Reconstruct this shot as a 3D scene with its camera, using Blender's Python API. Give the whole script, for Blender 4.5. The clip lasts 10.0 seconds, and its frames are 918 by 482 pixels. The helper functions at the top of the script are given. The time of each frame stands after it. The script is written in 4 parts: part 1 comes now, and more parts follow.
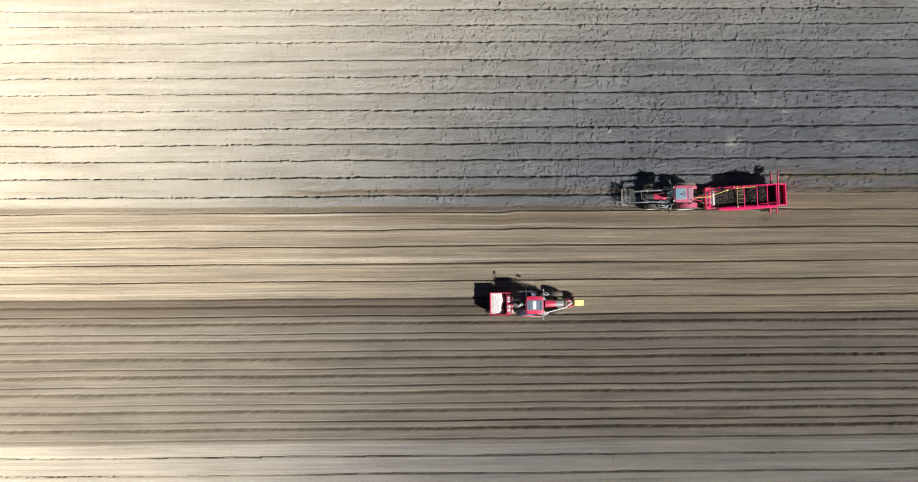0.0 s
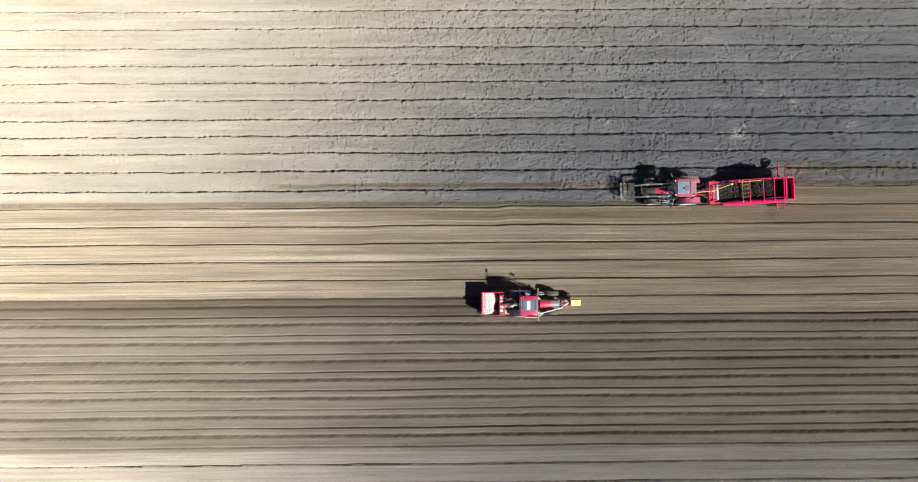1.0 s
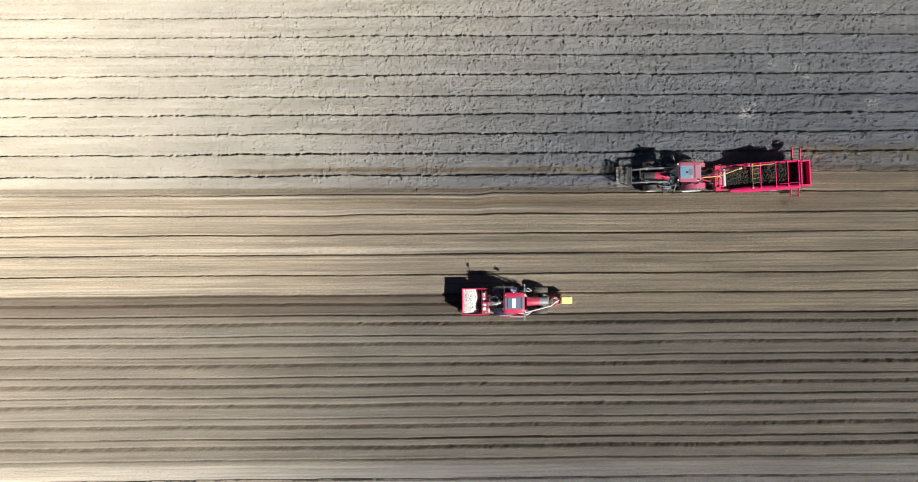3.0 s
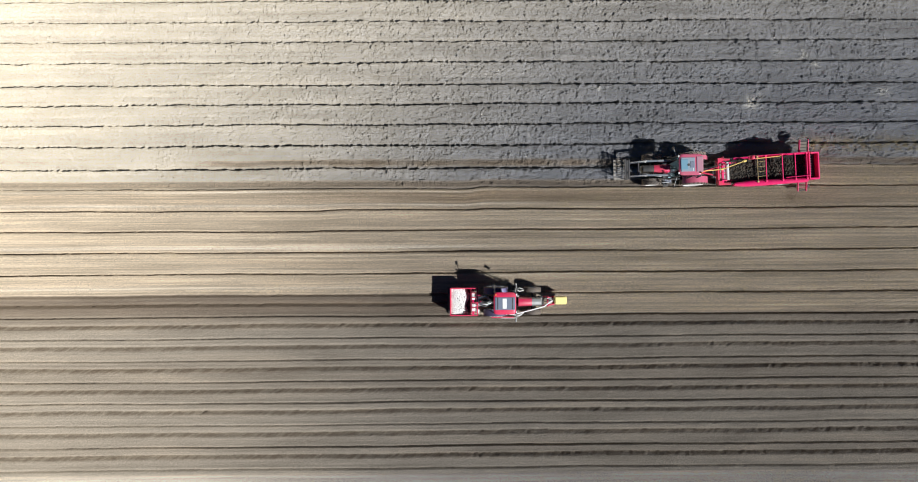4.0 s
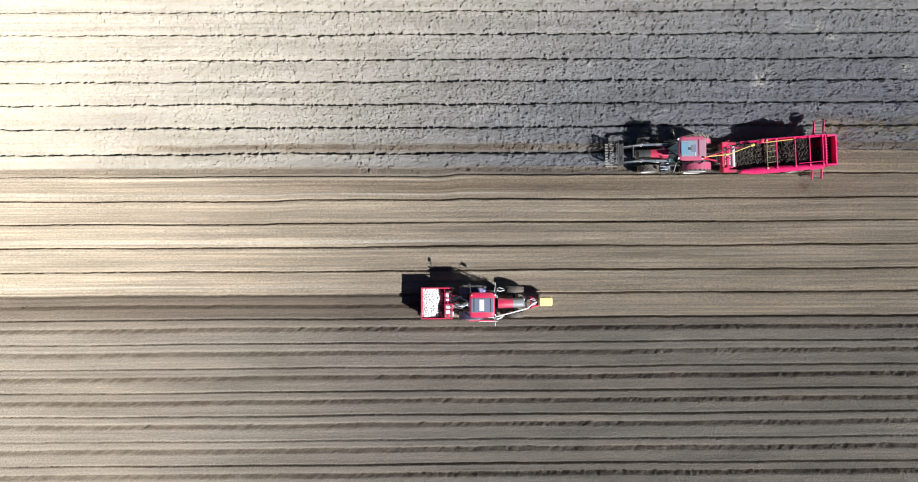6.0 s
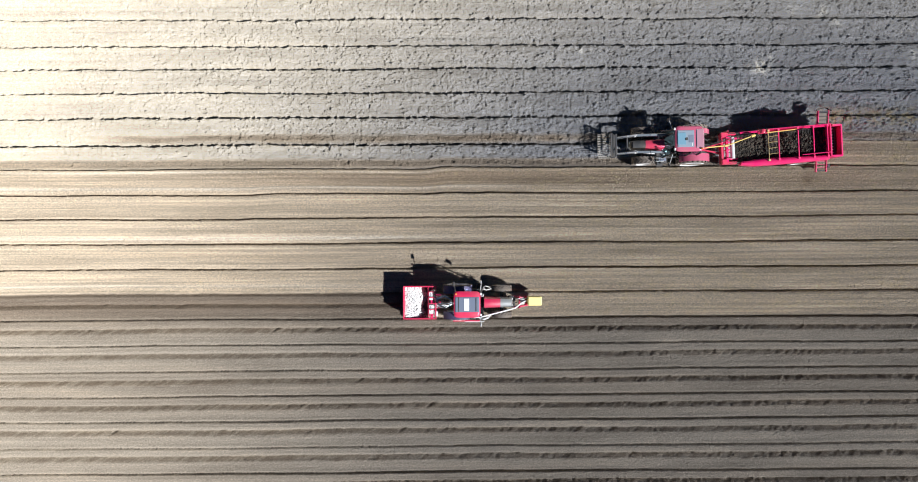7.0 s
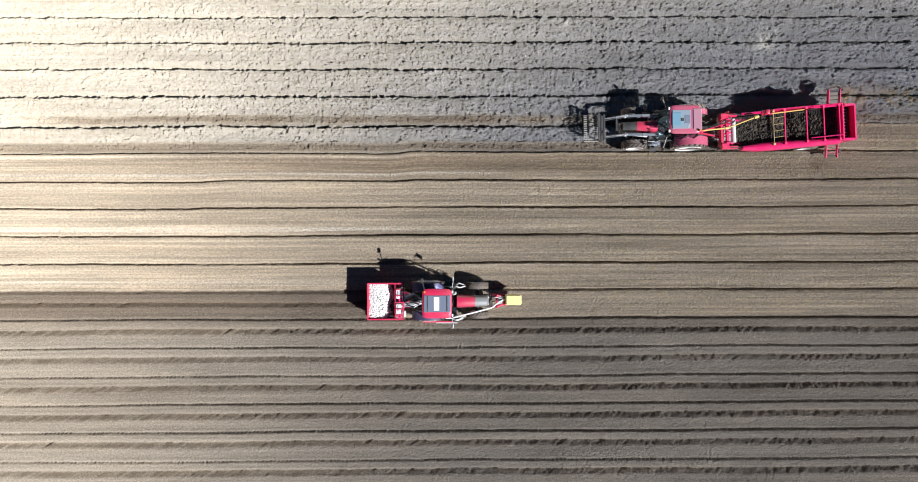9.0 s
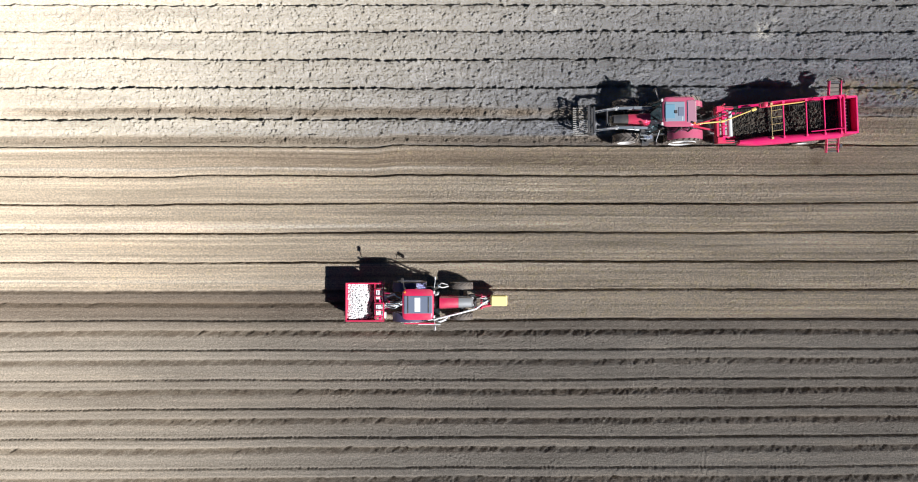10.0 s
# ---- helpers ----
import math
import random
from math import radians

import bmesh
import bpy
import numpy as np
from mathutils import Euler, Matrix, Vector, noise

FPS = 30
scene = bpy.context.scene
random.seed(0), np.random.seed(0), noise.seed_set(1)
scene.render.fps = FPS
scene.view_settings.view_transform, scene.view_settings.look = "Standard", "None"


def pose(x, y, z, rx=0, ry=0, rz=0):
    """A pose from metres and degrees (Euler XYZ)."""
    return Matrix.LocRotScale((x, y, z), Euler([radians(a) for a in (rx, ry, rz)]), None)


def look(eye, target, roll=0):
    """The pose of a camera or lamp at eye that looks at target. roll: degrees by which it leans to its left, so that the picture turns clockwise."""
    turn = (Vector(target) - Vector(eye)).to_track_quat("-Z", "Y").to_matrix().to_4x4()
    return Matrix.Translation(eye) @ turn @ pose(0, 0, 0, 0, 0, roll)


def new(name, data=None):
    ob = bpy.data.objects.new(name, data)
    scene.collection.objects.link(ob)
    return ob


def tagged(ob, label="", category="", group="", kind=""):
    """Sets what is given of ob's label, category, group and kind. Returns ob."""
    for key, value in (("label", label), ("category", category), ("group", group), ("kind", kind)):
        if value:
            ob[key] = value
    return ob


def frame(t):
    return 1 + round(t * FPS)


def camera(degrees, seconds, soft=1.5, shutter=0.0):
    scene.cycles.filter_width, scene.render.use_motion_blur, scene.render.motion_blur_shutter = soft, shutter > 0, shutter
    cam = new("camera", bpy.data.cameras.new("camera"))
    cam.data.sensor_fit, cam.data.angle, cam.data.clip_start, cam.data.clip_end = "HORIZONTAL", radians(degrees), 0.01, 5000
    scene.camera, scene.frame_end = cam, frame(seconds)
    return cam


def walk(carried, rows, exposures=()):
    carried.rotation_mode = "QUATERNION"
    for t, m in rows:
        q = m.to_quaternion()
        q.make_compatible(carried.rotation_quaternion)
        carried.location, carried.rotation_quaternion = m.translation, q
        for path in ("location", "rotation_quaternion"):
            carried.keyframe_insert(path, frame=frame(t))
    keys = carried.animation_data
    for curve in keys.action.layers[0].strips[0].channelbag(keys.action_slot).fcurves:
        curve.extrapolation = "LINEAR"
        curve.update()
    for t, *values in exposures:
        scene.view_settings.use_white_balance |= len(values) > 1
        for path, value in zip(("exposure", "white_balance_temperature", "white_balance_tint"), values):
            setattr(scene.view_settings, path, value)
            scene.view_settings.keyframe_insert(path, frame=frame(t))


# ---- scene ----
cam = camera(70, 10.0, soft=0.95)
walk(cam, [
    (0, pose(-20.214, -9.324, 57.756, 0.419, -0.403, 0.340)),
    (0.5, pose(-19.793, -9.422, 56.263, 0.419, -0.403, 0.336)),
    (1, pose(-19.378, -9.569, 54.809, 0.419, -0.403, 0.328)),
    (1.5, pose(-18.971, -9.743, 53.408, 0.419, -0.403, 0.320)),
    (2, pose(-18.569, -9.920, 52.059, 0.419, -0.403, 0.319)),
    (2.5, pose(-18.150, -10.078, 50.739, 0.419, -0.403, 0.327)),
    (4, pose(-16.857, -10.416, 46.748, 0.419, -0.403, 0.378)),
    (4.5, pose(-16.437, -10.486, 45.420, 0.419, -0.403, 0.396)),
    (5, pose(-16.005, -10.545, 44.120, 0.419, -0.403, 0.409)),
    (5.5, pose(-15.573, -10.638, 42.880, 0.419, -0.403, 0.414)),
    (7, pose(-14.176, -10.970, 39.593, 0.419, -0.403, 0.416)),
    (7.5, pose(-13.753, -11.068, 38.559, 0.419, -0.403, 0.429)),
    (8, pose(-13.374, -11.158, 37.601, 0.419, -0.403, 0.458)),
    (8.5, pose(-12.992, -11.243, 36.669, 0.419, -0.403, 0.497)),
    (9, pose(-12.592, -11.341, 35.786, 0.419, -0.403, 0.544)),
    (9.5, pose(-12.153, -11.379, 35.007, 0.419, -0.403, 0.598)),
    (10, pose(-11.725, -11.425, 34.240, 0.419, -0.403, 0.655)),
], exposures=[(0.0, 0.44, 6150, 9), (2.0, 0.41, 6120, 9), (4.0, 0.38, 5920, 10), (4.5, 0.60, 5820, 11), (5.1, 0.64, 5770, 11), (7.2, 0.59, 5770, 11), (10.0, 0.60, 5790, 12)])

# ---- world and sun ----
SUN_EL, SUN_X, SUN_Y = 43.5, 0.86, -0.51
world = bpy.data.worlds.new("world")
scene.world = world
world.use_nodes = True
wn = world.node_tree.nodes
sky = wn.new("ShaderNodeTexSky")
sky.sky_type, sky.sun_disc = "NISHITA", False
sky.sun_elevation = radians(SUN_EL)
sky.air_density, sky.dust_density, sky.ozone_density = 0.32, 0.05, 3.5
sky.sun_rotation = math.atan2(SUN_X, SUN_Y)
wn["Background"].inputs["Strength"].default_value = 0.037
world.node_tree.links.new(sky.outputs["Color"], wn["Background"].inputs["Color"])
lamp = bpy.data.lights.new("sun", "SUN")
lamp.energy, lamp.angle, lamp.color = 5.0, radians(0.53), (1.0, 0.95, 0.87)
sun = new("sun", lamp)
away = Vector((SUN_X, SUN_Y, 0)).normalized() * math.cos(radians(SUN_EL)) + Vector((0, 0, math.sin(radians(SUN_EL))))
sun.matrix_world = look(away * 90, (0, 0, 0))

# ---- materials ----
def nodes(name):
    m = bpy.data.materials.new(name)
    m.use_nodes = True
    return m, m.node_tree.nodes, m.node_tree.links, m.node_tree.nodes["Principled BSDF"]


def noise_tex(n, l, scale, detail=4.0, stretch=(1, 1, 1), rough=0.6):
    co = n.new("ShaderNodeTexCoord")
    mp = n.new("ShaderNodeMapping")
    mp.inputs["Scale"].default_value = stretch
    t = n.new("ShaderNodeTexNoise")
    t.inputs["Scale"].default_value, t.inputs["Detail"].default_value, t.inputs["Roughness"].default_value = scale, detail, rough
    l.new(co.outputs["Object"], mp.inputs["Vector"])
    l.new(mp.outputs["Vector"], t.inputs["Vector"])
    return t


def ramp(n, l, src, stops):
    r = n.new("ShaderNodeValToRGB")
    while len(r.color_ramp.elements) < len(stops):
        r.color_ramp.elements.new(0.5)
    for e, (p, c) in zip(r.color_ramp.elements, stops):
        e.position, e.color = p, (*c, 1)
    l.new(src, r.inputs["Fac"])
    return r.outputs["Color"]


def mixc(n, l, fac, a, b, mode="MIX"):
    x = n.new("ShaderNodeMix")
    x.data_type, x.blend_type = "RGBA", mode
    for sock, v in ((x.inputs[0], fac), (x.inputs[6], a), (x.inputs[7], b)):
        if isinstance(v, bpy.types.NodeSocket):
            l.new(v, sock)
        elif isinstance(v, tuple):
            sock.default_value = (*v, 1)
        else:
            sock.default_value = v
    return x.outputs[2]


def attr(n, name):
    a = n.new("ShaderNodeAttribute")
    a.attribute_name = name
    return a.outputs["Fac"]


def bump(n, l, height, strength, dist, to):
    b = n.new("ShaderNodeBump")
    b.inputs["Strength"].default_value, b.inputs["Distance"].default_value = strength, dist
    l.new(height, b.inputs["Height"])
    l.new(b.outputs["Normal"], to)


def soil_material():
    m, n, l, p = nodes("soil")
    grain = noise_tex(n, l, 12, 4, rough=0.7)
    clump = noise_tex(n, l, 6.5, 5, rough=0.78)
    patch = noise_tex(n, l, 0.35, 4)
    # streaks that run along the rows, also where the rows bend
    geo, sep, com = n.new("ShaderNodeNewGeometry"), n.new("ShaderNodeSeparateXYZ"), n.new("ShaderNodeCombineXYZ")
    l.new(geo.outputs["Position"], sep.inputs[0])
    l.new(sep.outputs["X"], com.inputs["X"])
    l.new(attr(n, "lane"), com.inputs["Y"])

    def along(scale, detail, stretch, rough):
        t = noise_tex(n, l, scale, detail, stretch, rough)
        l.new(com.outputs[0], t.inputs["Vector"].links[0].from_node.inputs["Vector"])
        return t.outputs["Fac"]
    streak = along(1.0, 4, (0.05, 7, 1), 0.7)
    broad = along(1.0, 3, (0.09, 1.3, 1), 0.6)
    fleck = noise_tex(n, l, 26, 2, rough=0.6)
    crust = ramp(n, l, patch.outputs["Fac"], [(0.3, CRUST_A), (0.7, CRUST_B)])
    tilth = ramp(n, l, streak, [(0.30, TILTH_A), (0.48, TILTH_B), (0.70, TILTH_C)])
    ridge = mixc(n, l, 0.6, ramp(n, l, patch.outputs["Fac"], [(0.3, RIDGE_A), (0.7, RIDGE_B)]), ramp(n, l, streak, [(0.3, (0.72, 0.70, 0.68)), (0.5, (1, 1, 1)), (0.7, (1.3, 1.29, 1.27))]), "MULTIPLY")
    col = mixc(n, l, attr(n, "tilth"), crust, tilth)
    col = mixc(n, l, attr(n, "ridged"), col, ridge)
    # darker where soil is moist and where furrow shade is painted in
    col = mixc(n, l, attr(n, "damp_shade"), col, mixc(n, l, 1.0, col, DAMP_SHADE, "MULTIPLY"))
    col = mixc(n, l, attr(n, "pale"), col, (0.78, 0.76, 0.68))
    col = mixc(n, l, attr(n, "straw"), col, (0.27, 0.22, 0.12))
    col = mixc(n, l, 0.95, col, ramp(n, l, broad, [(0.3, (0.75, 0.74, 0.73)), (0.5, (1, 1, 1)), (0.72, (1.28, 1.25, 1.2))]), "MULTIPLY")
    col = mixc(n, l, ramp(n, l, fleck.outputs["Fac"], [(0.58, (0, 0, 0)), (0.67, (0.8, 0.8, 0.8))]), col, (0.40, 0.37, 0.30))
    g = ramp(n, l, grain.outputs["Fac"], [(0.36, (0.64, 0.63, 0.62)), (0.5, (0.97, 0.97, 0.97)), (0.64, (1.36, 1.35, 1.33))])
    col = mixc(n, l, 0.9, col, g, "MULTIPLY")
    l.new(col, p.inputs["Base Color"])
    p.inputs["Roughness"].default_value = 1.0
    p.inputs["Diffuse Roughness"].default_value = 0.6
    p.inputs["Specular IOR Level"].default_value = 0.15
    # crumbs: coarse and strong on the crust, fine on the raked beds and the ridges
    lumps = n.new("ShaderNodeMath")
    lumps.operation = "MULTIPLY"
    rough = ramp(n, l, attr(n, "crumb"), [(0.0, (0.0, 0.0, 0.0)), (1.0, (1.5, 1.5, 1.5))])
    l.new(clump.outputs["Fac"], lumps.inputs[0])
    l.new(rough, lumps.inputs[1])
    total = n.new("ShaderNodeMath")
    total.operation = "MULTIPLY_ADD"
    total.inputs[1].default_value = 0.55
    small = n.new("ShaderNodeMath")
    small.operation = "MULTIPLY"
    l.new(grain.outputs["Fac"], small.inputs[0])
    l.new(ramp(n, l, attr(n, "crumb"), [(0.0, (0.15, 0.15, 0.15)), (0.35, (0.8, 0.8, 0.8)), (1.0, (1, 1, 1))]), small.inputs[1])
    l.new(small.outputs[0], total.inputs[0])
    l.new(lumps.outputs[0], total.inputs[2])
    bump(n, l, total.outputs[0], 1.0, 0.36, p.inputs["Normal"])
    # dry crumbly soil throws light back towards the sun, on top of what it scatters all round
    back, mx = n.new("ShaderNodeBsdfSheen"), n.new("ShaderNodeAddShader")
    back.distribution = "ASHIKHMIN"
    tone = mixc(n, l, attr(n, "tilth"), BACK_CRUST, BACK_TILTH)
    tone = mixc(n, l, attr(n, "ridged"), tone, BACK_RIDGE)
    # the same moist soil and painted furrow shade dim the returned light
    tone = mixc(n, l, attr(n, "damp_shade"), tone, mixc(n, l, 1.0, tone, (0.55, 0.52, 0.5), "MULTIPLY"))
    tone = mixc(n, l, 0.55, tone, ramp(n, l, broad, [(0.3, (0.70, 0.69, 0.68)), (0.5, (1, 1, 1)), (0.72, (1.3, 1.28, 1.25))]), "MULTIPLY")
    tone = mixc(n, l, 0.5, tone, ramp(n, l, streak, [(0.30, (0.6, 0.59, 0.58)), (0.5, (1, 1, 1)), (0.7, (1.4, 1.38, 1.35))]), "MULTIPLY")
    tone = mixc(n, l, 0.55, tone, g, "MULTIPLY")
    lit = ramp(n, l, clump.outputs["Fac"], [(0.36, (0.7, 0.7, 0.7)), (0.5, (1, 1, 1)), (0.64, (1.25, 1.25, 1.25))])
    l.new(mixc(n, l, 0.6, tone, lit, "MULTIPLY"), back.inputs["Color"])
    back.inputs["Roughness"].default_value = 0.92
    up = n.new("ShaderNodeCombineXYZ")
    up.inputs["Z"].default_value = 1.0
    l.new(up.outputs[0], back.inputs["Normal"])
    l.new(p.outputs[0], mx.inputs[0])
    l.new(back.outputs[0], mx.inputs[1])
    l.new(mx.outputs[0], n["Material Output"].inputs["Surface"])
    return m


def paint(name, color, rough=0.35, dust=0.25, metal=0.0, coat=0.3):
    """Painted or bare metal with fine soil dust and small wear."""
    m, n, l, p = nodes(name)
    a = noise_tex(n, l, 2.2, 7, rough=0.7)
    b = noise_tex(n, l, 40, 3)
    d = ramp(n, l, a.outputs["Fac"], [(0.42, (0, 0, 0)), (0.75, (dust, dust, dust))])
    base = mixc(n, l, 0.25, color, ramp(n, l, b.outputs["Fac"], [(0.3, (0.75, 0.75, 0.75)), (0.7, (1.1, 1.1, 1.1))]), "MULTIPLY")
    l.new(mixc(n, l, d, base, (0.24, 0.19, 0.14)), p.inputs["Base Color"])
    r = n.new("ShaderNodeMapRange")
    r.inputs[3].default_value, r.inputs[4].default_value = rough - 0.1, rough + 0.25
    l.new(a.outputs["Fac"], r.inputs[0])
    l.new(r.outputs[0], p.inputs["Roughness"])
    p.inputs["Metallic"].default_value = metal
    p.inputs["Coat Weight"].default_value = coat
    bump(n, l, b.outputs["Fac"], 0.12, 0.01, p.inputs["Normal"])
    return m


CRUST_A, CRUST_B = (0.180, 0.193, 0.224), (0.231, 0.246, 0.282)
TILTH_A, TILTH_B, TILTH_C = (0.134, 0.108, 0.080), (0.254, 0.209, 0.157), (0.446, 0.383, 0.296)
RIDGE_A, RIDGE_B = (0.187, 0.167, 0.142), (0.216, 0.192, 0.162)
DAMP_SHADE = (0.60, 0.53, 0.48)
BACK_CRUST, BACK_TILTH, BACK_RIDGE = (1.04, 0.887, 0.605), (0.55, 0.44, 0.29), (0.33, 0.267, 0.178)
SOIL = soil_material()
RED = paint("red_paint", (0.62, 0.02, 0.085), 0.35, 0.30)
RED_WORN = paint("worn_red_paint", (0.80, 0.012, 0.150), 0.32, 0.2, coat=0.5)
RED_DUSTY = paint("dusty_red_paint", (0.52, 0.02, 0.075), 0.3, 0.3, coat=0.6)
RED_PINKISH = paint("pinkish_red_paint", (0.47, 0.085, 0.155), 0.3, 0.3, coat=0.7)
ROSE = paint("pale_rose_paint", (0.40, 0.20, 0.25), 0.3, 0.15, coat=0.6)
ROOF_BLUE = paint("blue_grey_roof_paint", (0.24, 0.295, 0.35), 0.25, 0.15, coat=0.6)
LOADER = paint("loader_grey", (0.15, 0.175, 0.20), 0.3, 0.25, coat=0.5)
NOSE = paint("dull_grey_paint", (0.19, 0.20, 0.20), 0.35, 0.2, coat=0.5)
TINE = paint("worn_tine_steel", (0.34, 0.32, 0.28), 0.5, 0.3, 0.1, 0)
STEEL = paint("worn_steel", (0.58, 0.59, 0.58), 0.45, 0.25, 0.1, 0)
BRIGHT = paint("bright_steel", (0.75, 0.75, 0.74), 0.3, 0.1, 0.4, 0)
DARK = paint("dark_metal", (0.045, 0.048, 0.052), 0.5, 0.35, 0.3, 0)
BLACK = paint("black_plastic", (0.02, 0.02, 0.022), 0.5, 0.25, 0, 0)
RUBBER = paint("dusty_rubber", (0.14, 0.122, 0.105), 0.85, 0.9, 0, 0)
RIM = paint("pale_rim_paint", (0.72, 0.72, 0.70), 0.4, 0.3)
YELLOW = paint("yellow_plastic", (0.88, 0.76, 0.28), 0.5, 0.1)
TAN = paint("weathered_yellow_paint", (0.50, 0.38, 0.16), 0.5, 0.3)
HOSE_YELLOW = paint("yellow_guard", (0.82, 0.60, 0.16), 0.5, 0.2)
PANEL = paint("grey_roof_panel", (0.15, 0.175, 0.235), 0.35, 0.1)
SKYLIGHT = paint("tinted_roof_window", (0.165, 0.30, 0.385), 0.12, 0.05)
WHITE = paint("white_paint", (0.82, 0.82, 0.80), 0.4, 0.1)
PURPLE = paint("dark_fender_plastic", (0.060, 0.048, 0.105), 0.55, 0.2, coat=0.1)
STONE = paint("pale_stone", (0.48, 0.43, 0.33), 0.9, 0.3, 0, 0)
POTATO = paint("seed_potato", (0.88, 0.86, 0.83), 0.8, 0.15, 0, 0)
CLOD_SOIL = paint("loose_soil", (0.058, 0.048, 0.036), 0.9, 0.25, 0, 0)
ORANGE = paint("orange_lens", (0.9, 0.25, 0.02), 0.25, 0.05)


def glass_material():
    m, n, l, p = nodes("cab_glass")
    p.inputs["Base Color"].default_value = (0.38, 0.55, 0.60, 1)
    p.inputs["Roughness"].default_value = 0.03
    p.inputs["Transmission Weight"].default_value = 1.0
    p.inputs["IOR"].default_value = 1.1
    return m


GLASS = glass_material()

# ---- the field ----
def lattice(x, y, sx, sy, seed):
    """Smooth value noise, 0 to 1, with cells of sx by sy metres."""
    rng = np.random.default_rng(seed)
    table = rng.random((256, 256)).astype(np.float32)
    u, v = x / sx, y / sy
    i, j = np.floor(u).astype(np.int64), np.floor(v).astype(np.int64)
    a, b = (u - i).astype(np.float32), (v - j).astype(np.float32)
    a, b = a * a * (3 - 2 * a), b * b * (3 - 2 * b)
    i0, i1, j0, j1 = i & 255, (i + 1) & 255, j & 255, (j + 1) & 255
    return (table[i0, j0] * (1 - a) + table[i1, j0] * a) * (1 - b) + (table[i0, j1] * (1 - a) + table[i1, j1] * a) * b


def ease(v, lo, hi):
    t = np.clip((v - lo) / (hi - lo), 0, 1)
    return t * t * (3 - 2 * t)


# furrow lines between the beds, where they cross x = -7, from north to south
CLOD_ROWS = [17.6, 16.15, 14.7, 13.25, 11.79, 10.42, 8.93, 7.33, 5.86, 4.41, 2.93, 1.32, -0.08, -1.52, -3.02, -4.66]
BED_ROWS = [-6.10, -7.66, -9.13, -10.65, -12.18, -13.66]
WIDE_ROWS = [-15.93, -17.45, -19.01, -20.53, -22.04, -23.61, -25.20]
THIN_ROWS = [-15.22, -16.77, -18.33, -19.84, -21.35, -22.93, -24.48, -26.06]
SOUTH_ROWS = [-27.55 - 1.58 * k for k in range(6)]
PLANTER_X, STONER_X = -16.2, 7.0


def row_drift(x, y):
    """How far the rows, which run a little askew, lie south of their place at x = -7."""
    kink = 0.10 * np.tanh((x + 15.4) / 0.6) * np.exp(-((x + 15.4) / 6) ** 2) * np.exp(-((y + 6.6) / 1.3) ** 2)
    kink += 0.05 * np.tanh((x + 26.0) / 1.0) * np.exp(-((x + 26.0) / 5) ** 2) * np.exp(-((y + 8.0) / 1.3) ** 2)
    sway = 0.022 * np.sin(x * 0.21 + y * 0.5) + 0.012 * np.sin(x * 0.55 - y * 1.3)
    return -0.01377 * (x + 7) - kink + sway


def nearest(v, rows):
    rows = np.array(sorted(rows))
    k = np.clip(np.searchsorted(rows, v), 1, len(rows) - 1)
    lo, hi = rows[k - 1], rows[k]
    return np.where(v - lo < hi - v, v - lo, v - hi)


def trough(d, south, north):
    """A furrow 1 deep at d = 0, with straight flanks of these widths."""
    return np.clip(np.where(d < 0, 1 + d / south, 1 - d / north), 0, 0.94) ** 1.15


